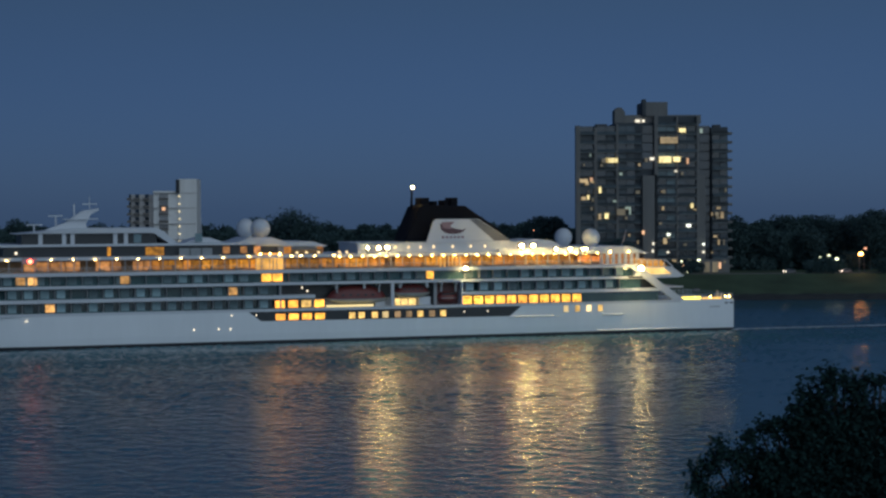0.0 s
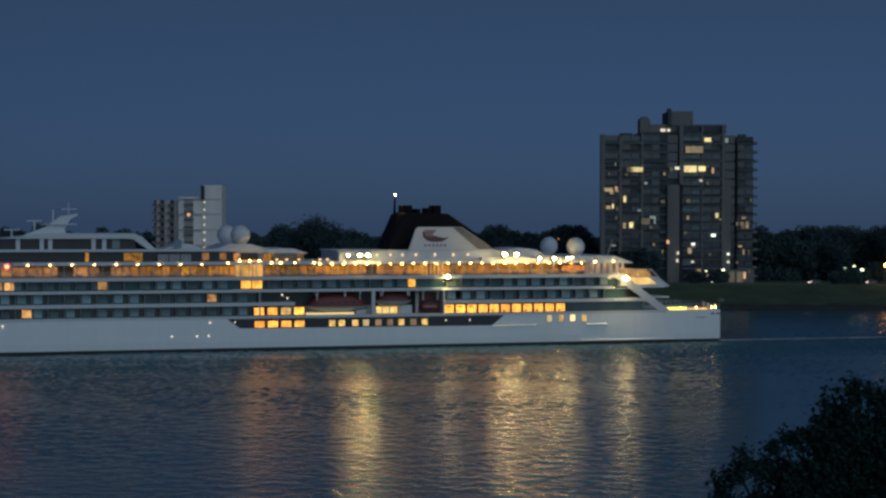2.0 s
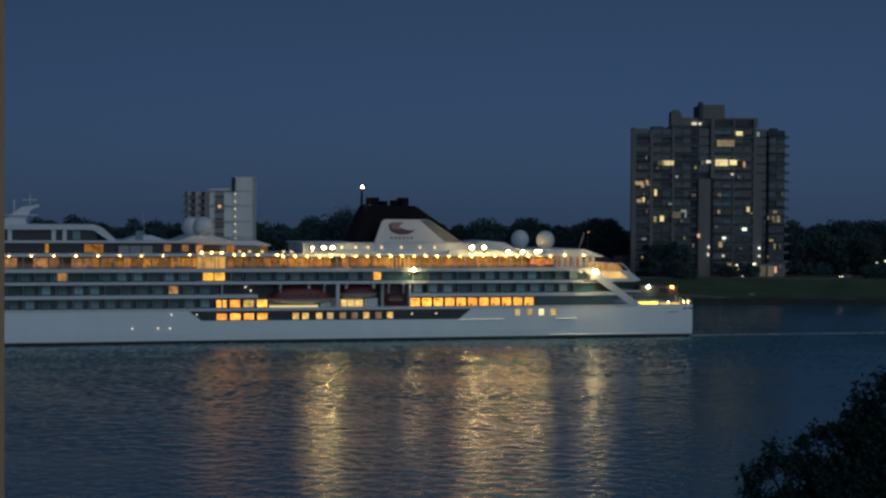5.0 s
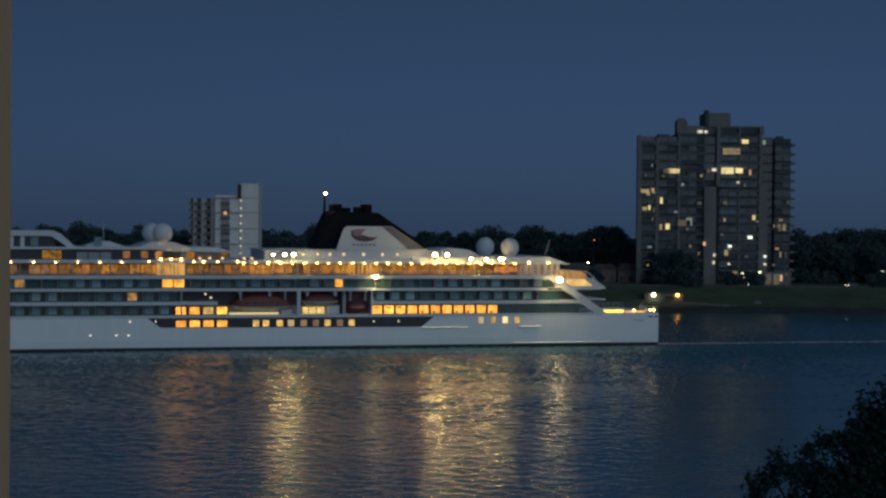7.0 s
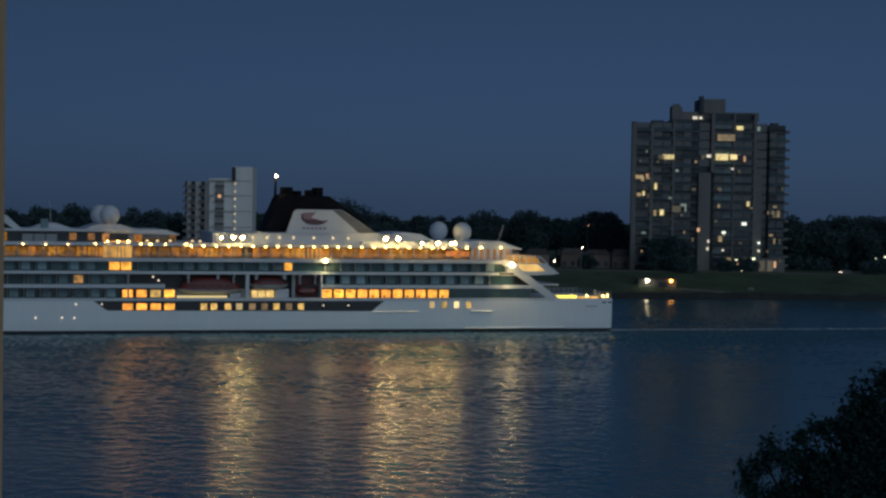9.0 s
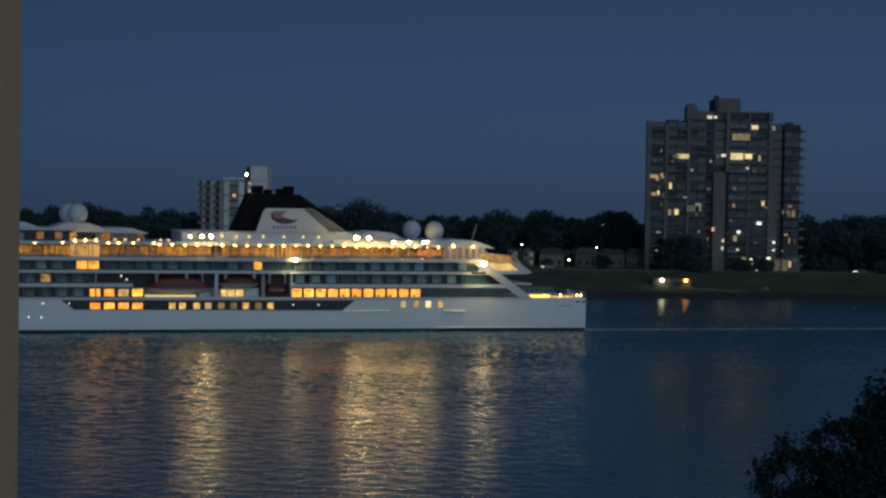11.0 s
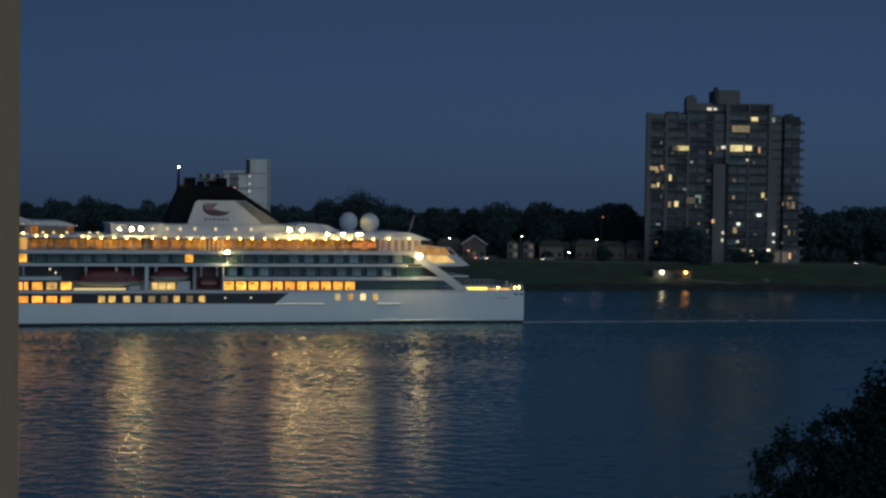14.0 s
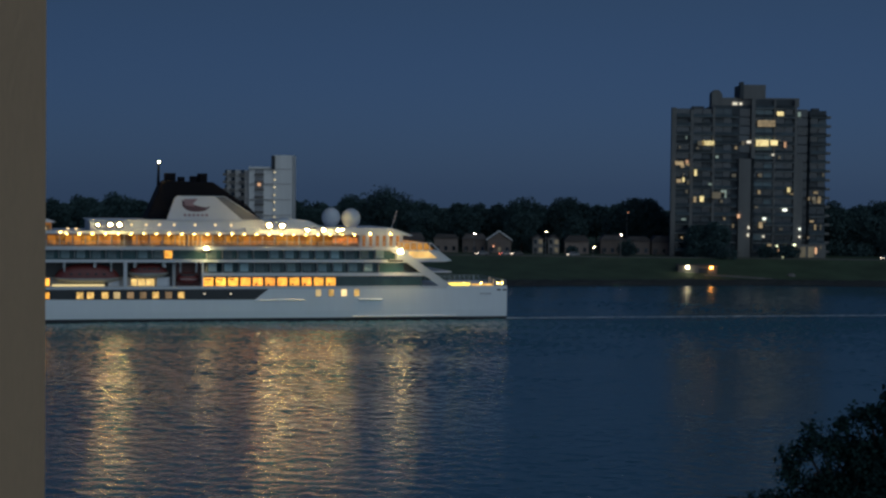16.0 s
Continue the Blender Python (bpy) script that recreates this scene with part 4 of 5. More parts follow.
part("corner_pier", box(96.9, 98.2, 613.0, 614.6, Z(41), Z(61.3), 0.1), CONCRETE, tower)
part("corner_pier", box(104.6, 105.3, 613.4, 614.6, -4, Z(61.3), 0.05), CONCRETE, tower)
part("corner_pier", box(111.6, 112.5, 613.0, 614.6, -4, Z(61.4), 0.1), CONCRETE, tower)
bays = [(71.2, 76.0, 614.3, 58), (77.1, 83.6, 614.3, 58), (84.5, 90.4, 614.3, 59), (90.4, 92.7, 615.0, 59), (98.2, 104.6, 613.6, 61), (105.3, 111.6, 613.6, 61), (117.2, 122.6, 613.4, 57.4)]
protos = {}
rnd = random.Random(12)
for bx0, bx1, y, top in bays:
    n_f = int((top - GROUND - 2.0) / FLOOR_H)
    for f in range(n_f + 1):
        z = 2.0 + FLOOR_H * f
        key = ("para", bx0)
        if z + GROUND + 1.2 < top:
            if key not in protos:
                protos[key] = part("balustrade", box(bx0, bx1, y - 0.62, y - 0.56, 0.0, 0.95), BALUSTRADE, tower)
                protos[("slab", bx0)] = part("balcony_slab", box(bx0, bx1, y - 0.7, y + 1.2, -0.26, 0.0), SLAB_EDGE, tower)
                protos[key].location.z = protos[("slab", bx0)].location.z = z
            else:
                again(protos[key], 0, 0, z - protos[key].location.z)
                again(protos[("slab", bx0)], 0, 0, z - protos[("slab", bx0)].location.z)
        npane = max(1, round((bx1 - bx0) / 3.2))
        w = (bx1 - bx0) / npane
        for i in range(npane):
            blind = rnd.random() < (0.75 if bx0 == 98.2 and z > 29 else 0.3)
            if z + GROUND + 2.8 > top:
                continue
            key = ("pane", bx0, i, blind)
            if key not in protos:
                protos[key] = part("window_pane", box(bx0 + w * i + 0.12, bx0 + w * (i + 1) - 0.12, y + 0.75, y + 0.9, 0.05, 2.75), (PALE_GLASS if bx0 == 98.2 else GLASS_BLIND) if blind else GLASS_DARK, tower)
                protos[key].location.z = z
            else:
                again(protos[key], 0, 0, z - protos[key].location.z)
# dark recessed strips with their own panes
for f in range(16):
    z = 2.0 + FLOOR_H * f
    for x0, x1, y in ((93.0, 96.8, 615.0), (112.8, 116.8, 616.2)):
        if z + GROUND < 41 and x0 < 100:
            continue
        part("window_pane", box(x0, x1, y, y + 0.15, z + 0.2, z + 2.9), GLASS_DARK, tower)
# rounded balconies on the flank
for f in range(16):
    z = 1.7 + FLOOR_H * f
    bm = bmesh.new()
    add_box(bm, 122.5, 124.3, 613.6, 618, z, z + 0.9, 0.25)
    part("flank_balcony", bm, CONCRETE, tower)
# lit rooms
high_rooms = [(82.0, 46.1, 4.2, 1.6, "y"), (96.0, 46.6, 1.5, 1.0, "w"), (100.6, 46.3, 4.3, 2.2, "y"), (104.6, 46.4, 2.5, 1.8, "y"), (108.4, 45.8, 0.7, 2.0, "p"),
              (101.9, 53.0, 6.0, 2.2, "d"), (106.6, 56.4, 2.3, 1.4, "y"), (113.1, 56.2, 1.0, 1.6, "g"), (91.7, 59.9, 1.7, 1.0, "w"), (93.7, 59.9, 0.9, 0.8, "w"),
              (72.2, 39.1, 2.8, 1.3, "d"), (74.9, 39.6, 0.9, 1.2, "o"), (77.9, 35.9, 0.9, 2.2, "y"), (72.2, 33.0, 1.6, 1.2, "d"), (73.8, 33.4, 0.7, 1.6, "y"),
              (87.6, 29.6, 2.0, 0.8, "g"), (88.3, 28.4, 0.6, 2.2, "g"), (85.2, 28.2, 3.0, 2.2, "f"), (109.9, 30.3, 1.0, 1.7, "y"), (104.3, 42.3, 0.9, 0.7, "w"),
              (79.6, 46.0, 2.2, 1.6, "f"), (94.0, 46.2, 1.0, 1.4, "f")]
low_rooms = [(77.8, 26.7, 0.9, 1.9, "d"), (80.2, 26.9, 1.3, 2.0, "y"), (108.7, 23.4, 1.6, 1.0, "W"), (101.7, 20.3, 1.2, 0.9, "W"), (92.9, 21.1, 0.9, 1.3, "o"),
             (86.5, 17.3, 1.0, 1.4, "w"), (88.0, 20.2, 0.6, 0.9, "d"), (100.5, 18.1, 1.3, 2.0, "d"), (101.5, 14.2, 0.8, 0.7, "w"), (96.4, 17.2, 0.7, 1.0, "w"),
             (113.9, 16.9, 0.8, 0.8, "W"), (113.9, 14.2, 0.8, 0.7, "w"), (116.9, 14.0, 0.7, 0.6, "d"), (119.2, 17.6, 0.6, 1.9, "d"), (121.0, 17.6, 0.5, 1.9, "f"),
             (116.9, 27.4, 0.6, 1.2, "d"), (118.6, 27.3, 1.2, 1.4, "f"), (120.4, 27.0, 1.1, 2.3, "d"), (87.5, 14.0, 0.8, 0.5, "d"), (91.0, 17.7, 0.5, 1.2, "d"),
             (119.6, 9.5, 0.8, 2.2, "o"), (96.2, 14.6, 0.7, 1.1, "w"), (103.6, 11.2, 1.4, 0.8, "d"), (106.5, 9.6, 0.9, 0.8, "o"), (98.9, 24.2, 0.9, 0.8, "f")]
lit = high_rooms + low_rooms
rnd = random.Random(40)
for i in range(34):      # faint lamps and half-drawn rooms low in the tower
    bx0, bx1, by, top = rnd.choice(bays)
    f = rnd.randrange(0, 9) if i < 24 else rnd.randrange(8, 14)
    lit.append((rnd.uniform(bx0 + 0.6, bx1 - 0.6), GROUND + 3.2 + FLOOR_H * f + rnd.uniform(0, 0.8), rnd.uniform(0.4, 1.5), rnd.uniform(0.5, 1.4), rnd.choice("fffdg")))
kinds = {"y": TWR_YELLOW, "w": TWR_WHITE, "W": TWR_BRIGHT, "p": TWR_PINK, "d": TWR_DIM, "g": TWR_GREEN, "o": TWR_PINK, "f": TWR_FAINT}
for x, z, w, h, k in lit:
    y = 612.35 if z < 59 else 616.9
    win = part("lit_window", box(x - w / 2, x + w / 2, y, y + 0.25, Z(z - h / 2), Z(z + h / 2), 0.05), kinds[k], tower, "lit apartment window")
part("entrance", box(110.5, 123.0, 612.6, 615, -3, 4.6, 0.1), CONCRETE, tower)
for x in (111.6, 114.2, 117.0):
    part("entrance_glass", box(x, x + 1.9, 612.45, 612.7, 0.2, 3.8), TWR_FAINT, tower)

# ---------------------------------------------------------------- the white slab block
slab = thing("apartment_block", "white brick apartment block with brown balconies and a blank stair tower", "building", (0, 0, GROUND))
part("wall", box(-83.6, -74.2, 675, 690, -2, Z(36.3), 0.05), WHITE_WALL, slab)
part("wall", box(-92.6, -83.6, 677, 690, -2, Z(35.6), 0.05), GREY_WALL, slab)
part("stair_tower", box(-74.2, -67.2, 674.5, 690, -2, Z(41.4), 0.08), WHITE_WALL, slab)
part("roof_pipe", box(-75.0, -73.6, 673.6, 678, Z(36), Z(41.2), 0.1), SHIP_DARK, slab)
part("roof_edge", box(-83.7, -74.2, 674.6, 690, Z(36.3), Z(36.9), 0.05), WHITE_WALL, slab)
for f in range(10):
    z = Z(34.9) - 2.85 * f
    part("stair_lamp", box(-74.15, -73.45, 674.2, 674.5, z - 0.33, z + 0.33, 0.1), STAIR_GLOW, slab, "small lit stair window")
    for x0, w in ((-93.6, 1.5), (-91.2, 2.2), (-87.5, 2.1)):
        part("balcony", box(x0, x0 + w, 675.4, 677, z - 1.5, z - 0.5, 0.05), BROWN_WALL, slab)
        part("balcony_door", box(x0 + 0.6, x0 + w - 0.1, 676.8, 677.05, z - 0.5, z + 0.8), GLASS_DARK, slab)
    part("loggia", box(-81.3, -78.0, 674.7, 675.05, z - 0.45, z + 1.1), LOGGIA_GLASS, slab)
    part("loggia_front", box(-81.4, -77.9, 674.3, 674.65, z - 1.5, z - 0.5, 0.04), BROWN_WALL, slab)
for zc in (36.1, 30.5, 24.5, 18.6):
    part("string_course", box(-83.7, -67.4, 674.3, 674.9, Z(zc) - 0.14, Z(zc) + 0.14, 0.03), GREY_WALL, slab)
part("lit_window", box(-80.2, -79.1, 674.1, 674.4, Z(29.6), Z(30.8), 0.05), TWR_PINK, slab, "lit apartment window")

# ---------------------------------------------------------------- houses along the road
def house(x0, x1, y, eave, ridge, wall, roof, label, gable=True, lit=False, depth=9.0):
    h = thing("house", label, "house", (0, 0, GROUND), group="houses along the road")
    part("wall", box(x0, x1, y, y + depth, -1, Z(eave)), wall, h)
    xm = (x0 + x1) / 2
    if gable:
        part("gable", prism([(x0, Z(eave)), (xm, Z(ridge) - 0.25), (x1, Z(eave))], y, y + 0.4), wall, h)
        part("roof", prism([(x0 - 0.5, Z(eave) - 0.3), (xm, Z(ridge)), (x1 + 0.5, Z(eave) - 0.3), (x1 + 0.5, Z(eave)), (xm, Z(ridge) + 0.35), (x0 - 0.5, Z(eave))], y - 0.6, y + depth), roof, h)
    else:
        part("roof", prism([(x0 - 0.4, Z(eave)), (x0 + 1.2, Z(ridge)), (x1 - 1.2, Z(ridge)), (x1 + 0.4, Z(eave))], y - 0.5, y + depth), roof, h)
    n = max(2, round((x1 - x0) / 2.6))
    for lvl in (0.7, 3.5):
        if GROUND + lvl + 1.6 > eave:
            continue
        for i in range(n):
            xx = x0 + (x1 - x0) * (i + 0.5) / n
            w = part("window", box(xx - 0.55, xx + 0.55, y - 0.08, y + 0.05, lvl, lvl + 1.5), TWR_FAINT if lit and i % 2 else GLASS_DARK, h)
            part("sill", box(xx - 0.7, xx + 0.7, y - 0.2, y, lvl - 0.15, lvl), HOUSE_PALE, w)
    part("door", box(x0 + 0.5, x0 + 1.5, y - 0.1, y + 0.05, 0, 2.1, 0.03), SHIP_DARK, h)
    return h


gabled = house(6.8, 15.0, 620, 11.8, 14.6, HOUSE_WALL, WHITE_WALL, "gabled house with a pale roof edge facing the river", lit=True)
part("porch_lamp", ball((8.9, 619.7, 2.6), 0.3, 10, 6), LAMP_ORANGE_DIM, gabled, "small orange porch lamp")
house(22.6, 26.2, 621, 12.3, 13.4, HOUSE_PALE, HOUSE_ROOF, "pale narrow house beside a street lamp", lit=True)
house(28.0, 31.8, 621, 12.3, 13.4, HOUSE_PALE, HOUSE_ROOF, "pale narrow house beside a street lamp", lit=True)
for i, x in enumerate((-48, -36, -24, -12, -2, 34, 46.5, 55.5, 64.5)):
    house(x, x + 8.4, 624 + (i % 2), 12.0 - 0.3 * (i % 3), 13.6 - 0.3 * (i % 2), HOUSE_WALL, HOUSE_ROOF, "dark brick terraced house behind the road", gable=False)

# ---------------------------------------------------------------- street lamps, cars, bank furniture
def street_lamp(x, y, top, mat, label, r=0.16, base=GROUND):
    e = thing("street_lamp", label, "street lamp", (x, y, base), group="street lamps by the river")
    h = top - base
    part("pole", tube((0, 0, -0.5), (0, 0, h + 0.1), 0.16, 0.09), POLE, e)
    part("arm", tube((0, 0, h + 0.05), (0.3, -0.7, h + 0.2), 0.06, 0.05), POLE, e)
    part("lamp_head", ball((0.3, -0.8, h), r, 12, 8, 0.7), mat, e, "glowing lamp head")
    return e


street_lamp(2.0, 603, 14.3, LAMP_STREET, "tall street lamp with a pale lit head")
street_lamp(26.3, 603, 15.1, LAMP_STREET, "tall street lamp with a pinkish lit head")
street_lamp(51.7, 603, 14.5, LAMP_STREET, "tall street lamp with a pale lit head", 0.18)
street_lamp(42.6, 606, 9.9, LAMP_STREET, "low lantern with a bright white head", 0.2)
street_lamp(57.0, 640, 21.7, LAMP_ORANGE_DIM, "tall mast with a small orange lamp", 0.22)
street_lamp(164.8, 599, 13.6, LAMP_ORANGE, "street lamp with an orange sodium head", 0.8)
street_lamp(167.8, 604, 15.3, LAMP_ORANGE_DIM, "tall street lamp with a dim pink head", 0.5)
street_lamp(151.2, 601, 12.4, LAMP_PALE_DIM, "lantern among leaves with a pale head", 0.4)
street_lamp(154.2, 600.5, 13.1, LAMP_PALE_DIM, "lantern among leaves with a pale head", 0.55)
street_lamp(156.8, 600, 11.9, LAMP_PALE_DIM, "lantern among leaves with a pale head", 0.7)
street_lamp(104.6, 606, 11.2, LAMP_PALE_DIM, "garden lantern before the tower", 0.5)
street_lamp(110.6, 606, 11.6, LAMP_PALE_DIM, "garden lantern before the tower", 0.6)
street_lamp(106.4, 604, 7.6, LAMP_PALE_DIM, "low garden light before the tower", 0.35, 6.6)


def car(x, y, lamp, label, turn=0):
    c = thing("car", label, "car", (x, y, GROUND + 0.09), turn, group="cars on the riverside road")
    part("body", prism([(-2.1, 0.3), (-2.15, 0.75), (-1.5, 0.9), (-0.9, 1.42), (0.8, 1.45), (1.5, 0.95), (2.1, 0.8), (2.15, 0.3)], -0.85, 0.85, 0.06), CAR_PAINT, c)
    part("side_window", prism([(-1.25, 0.92), (-0.85, 1.34), (0.75, 1.36), (1.25, 0.95)], -0.88, 0.88), GLASS_DARK, c)
    for wx in (-1.35, 1.35):
        for wy in (-0.75, 0.75):
            part("wheel", tube((wx, wy - 0.1, 0.32), (wx, wy + 0.1, 0.32), 0.32, n=12), RUBBER, c)
    for wy in (-0.6, 0.6):
        part("headlight", ball((-2.1, wy - 0.1, 0.65), 0.17, 8, 6), lamp, c, "lit lamp")
    return c


for x, y, lm, lb in ((4.9, 600.5, CAR_WHITE, "car with bright headlights on the riverside road"), (12.8, 601.5, CAR_RED, "car with red tail lamps on the riverside road"),
                     (16.6, 600.5, CAR_WHITE, "car with pale headlights on the riverside road"), (35.6, 600.5, CAR_WHITE, "car with pinkish headlights on the riverside road"),
                     (141.2, 600.5, CAR_WHITE, "car with pinkish headlights on the riverside road"), (160.4, 600.5, CAR_WHITE, "car with pale headlights on the riverside road")):
    car(x, y, lm, lb, 25)

# boathouse at the foot of the bank, with a white and an orange lamp
bh = thing("boathouse", "low pale boathouse at the foot of the bank with two lamps", "boathouse", (0, 0, 2.2))
part("wall", box(68.0, 80.5, 574.5, 580, -2, 3.2, 0.05), STONE, bh)
part("roof", box(67.6, 81.0, 574.0, 580.4, 3.2, 3.5, 0.05), HOUSE_ROOF, bh)
part("door", box(74.5, 77.5, 574.38, 574.6, -0.4, 2.4), SHIP_DARK, bh)
part("white_lamp", ball((70.9, 574.0, 2.75), 0.52, 12, 8, 0.8), BOAT_WHITE, bh, "bright white lamp")
part("orange_lamp", ball((78.6, 574.0, 2.75), 0.45, 12, 8, 0.8), BOAT_ORANGE, bh, "orange lamp")
bm = bmesh.new()
for i in range(10):
    u = i / 10
    add_box(bm, 76 + 2.4 * i, 78.4 + 2.4 * i, 571.0 - 1.5 * u * u, 573.6 - 1.5 * u * u, 0.0, 2.7 - 1.3 * u * u)
setting("boat_ramp", bm, STONE, "pale stone ramp from the boathouse to the water", "ramp")
rnd = random.Random(8)
for i in range(46):
    x = rnd.uniform(12, 180)
    s = rnd.uniform(0.25, 0.7)
    if i == 0:
        x, s = 104.8, 1.6
    bm = bmesh.new()
    bmesh.ops.create_icosphere(bm, subdivisions=2, radius=s)
    for v in bm.verts:
        v.co *= 1 + 0.35 * noise.noise(v.co * 1.3 / s + Vector((i * 7, 0, 0)))
        v.co.z *= 0.62
    r = new("boulder", mesh_of("boulder", bm, STONE))
    yy = shore_y(x) + (rnd.uniform(0.2, 1.6) if i else 10)
    r.location = (x, yy, 0.3 if i else 2.3)
    tagged(r, "grey boulder at the edge of the river bank" if i else "large pale boulder on the grassy bank", "boulder", "boulders on the shore")


# ---------------------------------------------------------------- trees
def place_leaf(vs, fs, c, size, rnd):
    u = Vector((rnd.gauss(0, 1), rnd.gauss(0, 1), rnd.gauss(0, 0.7))).normalized()
    v = u.cross(Vector((rnd.gauss(0, 1), rnd.gauss(0, 1), rnd.gauss(0, 1)))).normalized()
    s = size * rnd.uniform(0.5, 1.25)
    b = len(vs)
    vs += [c - u * s, c + v * s * 0.55, c + u * s, c - v * s * 0.55]
    fs.append((b, b + 1, b + 2, b + 3))


def crown_mesh(name, blobs, count, size, mat, seed, hollow=0.55, bunch=1):
    """Leaf tufts scattered in the shells of a crown's lobes."""
    rnd = random.Random(seed)
    vs, fs = [], []
    total = sum(r * r for *_, r in blobs)
    for cx, cy, cz, r in blobs:
        for k in range(int(count * r * r / total)):
            if k % bunch:      # more leaves on the same twig
                c = twig + Vector((rnd.gauss(0, 1), rnd.gauss(0, 1), rnd.gauss(0, 1))) * size * 1.5
                place_leaf(vs, fs, c, size, rnd)
                continue
            d = Vector((rnd.gauss(0, 1), rnd.gauss(0, 1), rnd.gauss(0, 1))).normalized()
            q = r * (hollow + (1.08 - hollow) * rnd.random() ** 0.7) * (1 + 0.28 * noise.noise(d * 2.3 + Vector((cx, cy, cz))))
            c = Vector((cx, cy, cz)) + d * q
            twig = c
            place_leaf(vs, fs, c, size, rnd)
    me = bpy.data.meshes.new(name)
    me.from_pydata(vs, [], fs)
    me.materials.append(mat)
    return me


def trunk_mesh(h, r, blobs, seed):
    rnd = random.Random(seed)
    bm = bmesh.new()
    add_tube(bm, (0, 0, -1.0), (0.2, 0, h * 0.45), r, r * 0.6, 9)
    add_tube(bm, (0.2, 0, h * 0.45), (0, 0.2, h * 0.8), r * 0.6, r * 0.2, 7)
    for cx, cy, cz, cr in blobs:
        z0 = h * rnd.uniform(0.25, 0.5)
        add_tube(bm, (0.1, 0, z0), (cx * 0.85, cy * 0.85, cz - cr * 0.3), r * 0.34, r * 0.08, 6)
    return mesh_of("trunk", bm, BARK)


def tree_kind(h, w, seed, count=6000):
    rnd = random.Random(seed)
    blobs = [(0, 0, h * 0.62, w * 0.42)]
    for k in range(9):
        a = k * 2.4 + rnd.uniform(-0.4, 0.4)
        rr = w * rnd.uniform(0.22, 0.36)
        zz = h * rnd.uniform(0.24, 0.82)
        blobs.append((math.cos(a) * rr, math.sin(a) * rr, zz, w * rnd.uniform(0.2, 0.3)))
    blobs.append((rnd.uniform(-1, 1), rnd.uniform(-1, 1), h - w * 0.2, w * 0.2))
    e = thing("tree", "dark leafy broadleaf tree on the far bank", "tree", group="trees on the far bank")
    t = new("trunk", trunk_mesh(h, 0.45, blobs, seed))
    c = new("crown", crown_mesh("crown", blobs, count, 0.52, LEAF, seed))
    t.parent = c.parent = e
    return e


kinds_h = [tree_kind(14.5, 12, 1), tree_kind(17, 13, 2), tree_kind(19.5, 14, 3), tree_kind(21.5, 17, 4), tree_kind(13, 9, 5), tree_kind(22.3, 21, 6, 8000)]
used = [False] * 6


def plant(k, x, y, rz, base=GROUND):
    m = pose(x, y, base, 0, 0, rz)
    if used[k]:
        copy_thing(kinds_h[k], m)
    else:
        used[k] = True
        kinds_h[k].matrix_basis = m


rnd = random.Random(77)
for k, x, y in ((5, -31.7, 662), (0, -43.0, 668), (0, -36, 672), (2, 65.1, 652), (2, 61.0, 662), (2, 39.6, 690), (1, 45, 688), (0, 16, 690), (0, 0, 690), (2, -137, 690), (1, -131, 694),
                (1, 134.5, 642), (2, 151, 646), (2, 158, 650), (2, 163, 644), (3, 177, 630), (3, 184, 634), (1, 170, 640), (1, 142, 640), (1, 129, 646), (0, 147, 636), (0, 156, 632), (1, -16, 682),
                (0, -1, 634), (0, 19.0, 632), (4, 38, 636)):
    plant(k, x, y, rnd.uniform(0, 360))
x = -178.0
while x < 195:
    y = rnd.uniform(655, 705)
    plant(rnd.choice((0, 0, 1, 1, 2)), x, max(y, 700) if -102 < x < -60 else y, rnd.uniform(0, 360))
    x += rnd.uniform(5.0, 8.0)
plant(4, 84.0, 604, 20, 6.2)
plant(4, 77.5, 606, 90, 5.0)

# bushes
def bush(x, y, z, w, h, seed):
    rnd = random.Random(seed)
    e = thing("bush", "dark leafy bush on the grassy bank", "bush", (x, y, z), group="bushes on the bank")
    blobs = [(rnd.uniform(-w, w) * 0.4, rnd.uniform(-1, 1), h * rnd.uniform(0.3, 0.7), h * rnd.uniform(0.3, 0.45)) for _ in range(7)]
    c = new("crown", crown_mesh("bush_crown", blobs, 900, 0.45, LEAF, seed))
    s = new("stem", mesh_of("stem", tube((0, 0, -0.8), (0, 0, h * 0.4), 0.2, 0.08), BARK))
    c.parent = s.parent = e


for x, y, z, w, h in ((102.0, 600, 6.9, 7, 5.2), (108.5, 601, 6.9, 5, 4.6), (86.5, 597, 6.2, 6, 6.0), (55.5, 608, 7, 4, 4.5), (149.5, 599, 7, 6, 5.0), (158.5, 603, 7, 5, 5.5), (153.0, 598.5, 7, 6, 5.4), (162.5, 606, 7, 5, 7), (171, 597, 6.6, 6, 5), (182, 598, 6.6, 6, 6), (36, 610, 7, 4, 3), (53.0, 605.5, 7, 4, 6.0)):
    bush(x, y, z, w, h, int(x))

# undergrowth below the trees
rnd = random.Random(31)
blobs = []
for i in range(150):
    x = rnd.uniform(123, 215) if i < 80 else rnd.uniform(-180, 120)
    blobs.append((x, rnd.uniform(630, 650), GROUND + rnd.uniform(0.5, 3.0), rnd.uniform(2.0, 3.6)))
tagged(new("undergrowth", crown_mesh("undergrowth", blobs, 24000, 0.6, LEAF, 16, 0.3)), "dark undergrowth below the trees", "undergrowth", kind="stuff")

# woods far behind
rnd = random.Random(5)
blobs = []
for i in range(210):
    y = rnd.uniform(730, 1700)
    x = rnd.uniform(-0.30, 0.31) * y
    r = rnd.uniform(4.5, 7.0)
    blobs.append((x, y, 5.0 + rnd.uniform(0.5, 1.0) * 9.0, r))
tagged(new("far_woods", crown_mesh("far_woods", blobs, 60000, 1.3, LEAF, 6, 0.5)), "dark woods on the flat land behind the town", "woods", kind="stuff")

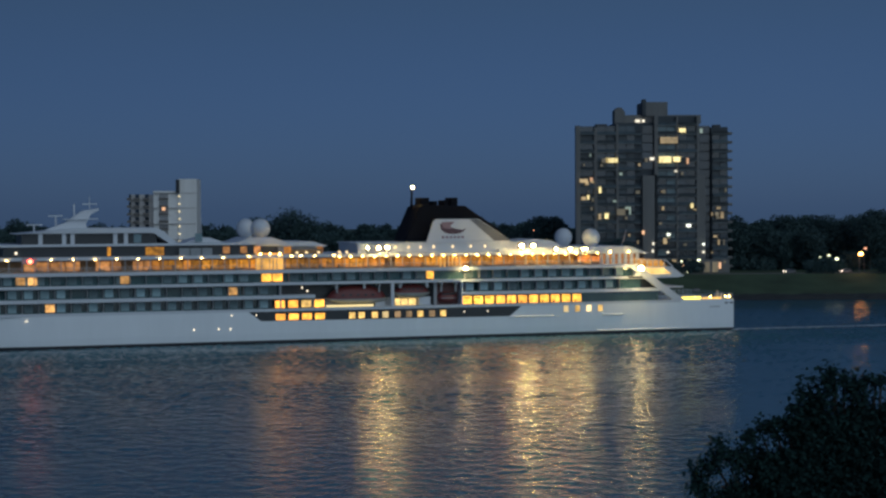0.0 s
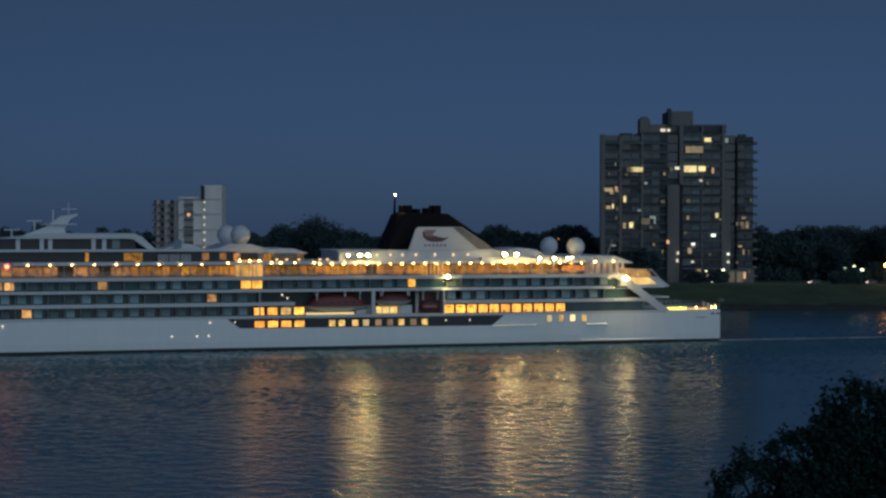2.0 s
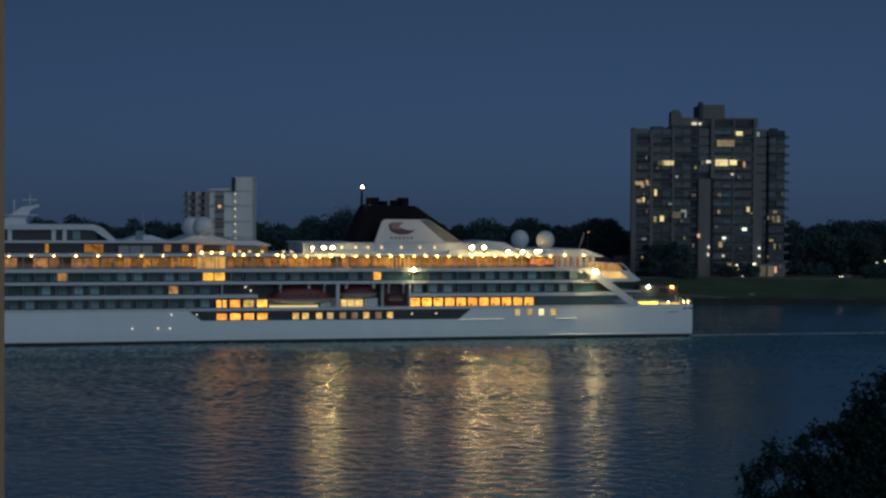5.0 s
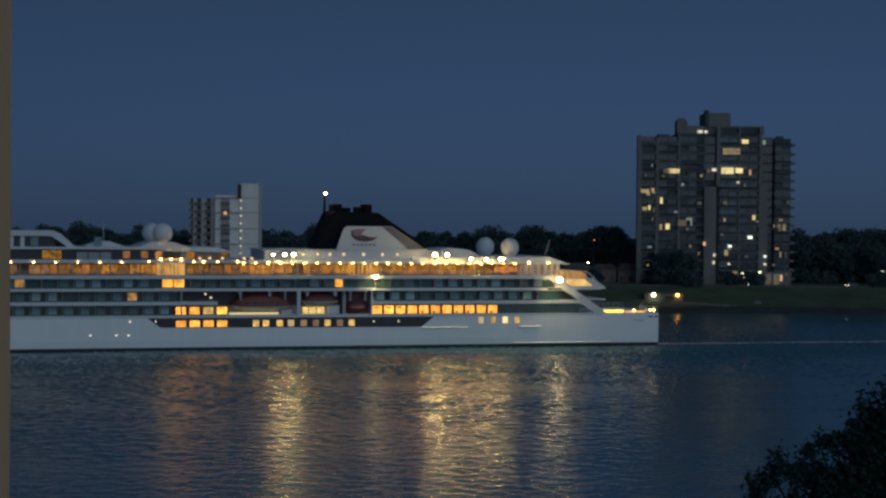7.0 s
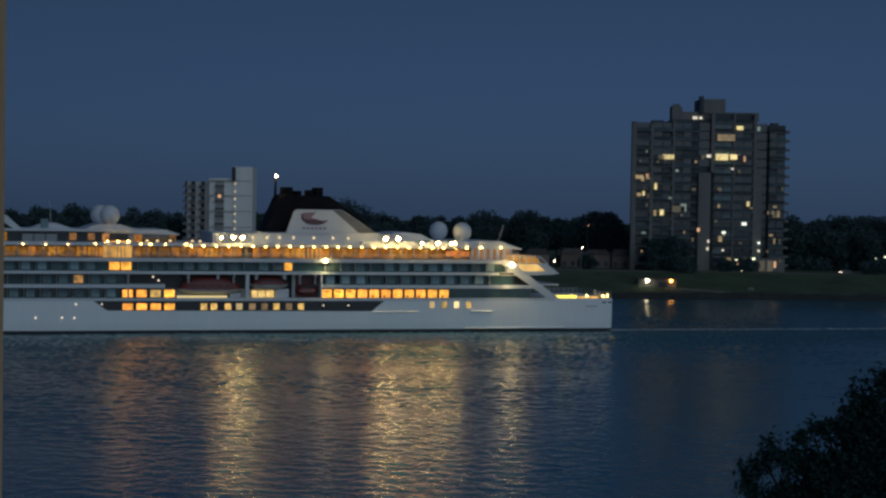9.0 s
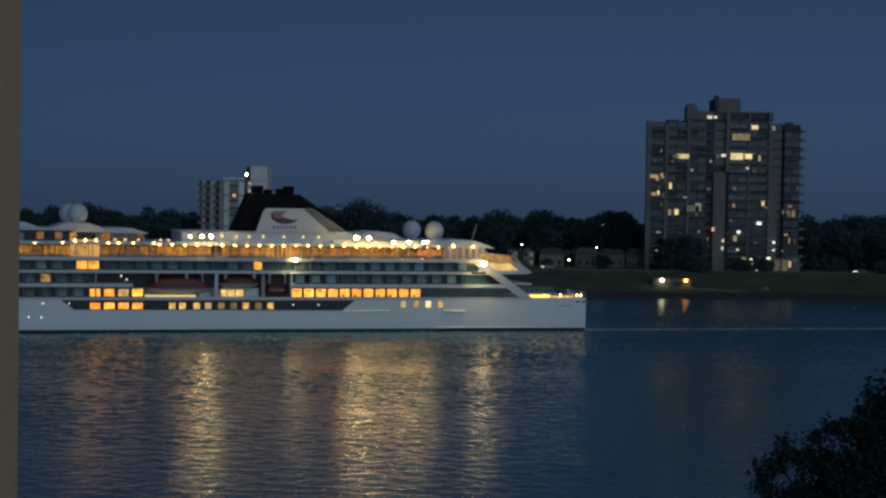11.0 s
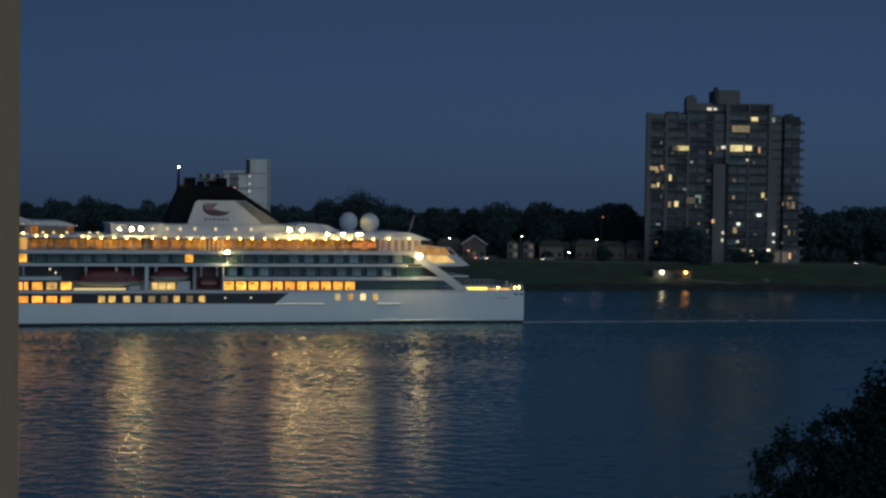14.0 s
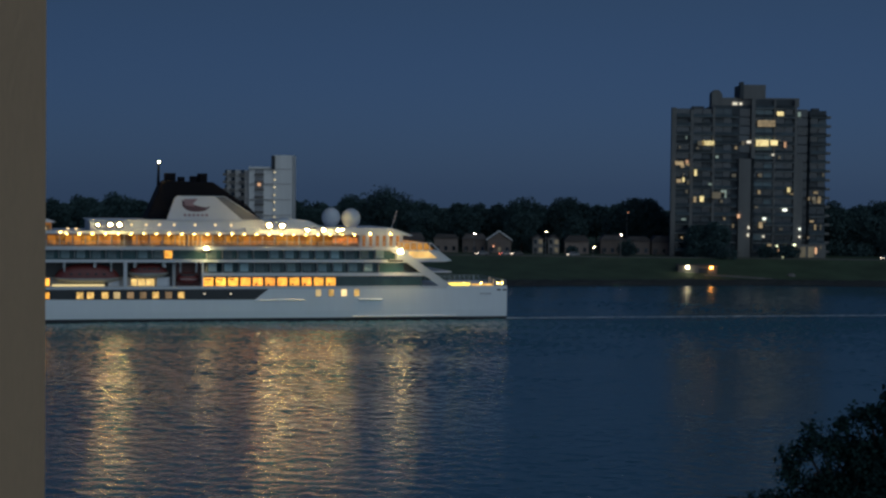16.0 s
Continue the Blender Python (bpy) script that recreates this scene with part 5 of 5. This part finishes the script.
# ---------------------------------------------------------------- the near tree below the balcony, and the balcony's side wall
near = thing("tree", "dark leafy tree top below the balcony", "tree", (19.78, 73, 1.22))
mass = [(-1.7, -2.4, 19.5, 0.8), (-2.5, -2.4, 19.1, 0.7), (1.5, -1.0, 13.0, 4.2), (0.0, -1.4, 16.0, 2.4), (-2.0, -1.8, 16.4, 1.8), (-3.9, -2.0, 16.2, 1.4), (-5.4, -2.4, 16.5, 0.8), (0.7, -1.8, 18.2, 1.7), (-1.2, -2.1, 18.2, 1.3),
        (-2.8, -2.2, 17.9, 1.1), (-4.2, -2.4, 17.8, 0.8), (-0.4, -2.3, 19.8, 0.85), (1.0, -2.4, 19.8, 0.8), (2.1, -1.9, 18.8, 1.6), (2.7, -1.4, 17.0, 2.5), (-6.1, -2.3, 15.6, 0.95), (-3.8, -1.8, 15.0, 1.7)]
# leafy shoots that stand out of the crown: x, z, radius
shoots = [(-6.27, 18.4, 0.49), (-6.6, 17.9, 0.45), (-7.2, 17.85, 0.22), (-6.15, 18.85, 0.25), (-5.5, 18.2, 0.65), (-4.45, 19.4, 0.36), (-5.0, 19.0, 0.4), (-3.9, 19.45, 0.45), (-3.3, 19.5, 0.56),
          (-2.85, 20.1, 0.62), (-2.3, 20.5, 0.62), (-2.75, 20.85, 0.29), (-2.92, 21.25, 0.14), (-2.5, 21.2, 0.18), (-1.75, 21.25, 0.49), (-1.67, 21.75, 0.26), (-1.25, 21.45, 0.31), (-0.8, 21.0, 0.56),
          (-0.25, 21.25, 0.36), (0.3, 21.25, 0.27), (0.58, 21.4, 0.16), (1.8, 20.5, 0.9), (-8.65, 15.75, 0.65), (-7.5, 15.9, 0.78), (-9.5, 15.4, 0.55), (-6.95, 17.2, 0.58)]
nb = mass + [(x, -3.0, z, r * 0.74) for x, z, r in shoots]
t = new("trunk", trunk_mesh(17, 0.55, nb, 3))
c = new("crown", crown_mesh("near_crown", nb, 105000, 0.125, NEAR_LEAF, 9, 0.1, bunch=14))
t.parent = c.parent = near

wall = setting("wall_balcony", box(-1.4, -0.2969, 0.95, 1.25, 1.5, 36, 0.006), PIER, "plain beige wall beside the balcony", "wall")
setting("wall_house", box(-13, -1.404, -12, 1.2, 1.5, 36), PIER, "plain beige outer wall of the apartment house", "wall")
setting("floor_balcony", box(-1.4, 2.6, -2.2, 1.1, 27.7, 27.9, 0.01), STONE, "plain balcony floor slab", "floor")


# ---------------------------------------------------------------- what moves
def motions():
    walk(ship, [(t, ship_pose(t)) for t in (0.0, 4.0, 8.0, 12.0, 16.0)])
    walk(wake, [(t, ship_pose(t)) for t in (0.0, 4.0, 8.0, 12.0, 16.0)])
    walk(water, [(0.0, pose(0, 0, WATER_Z)), (16.0, pose(-3.5, -5.0, WATER_Z))])


motions()
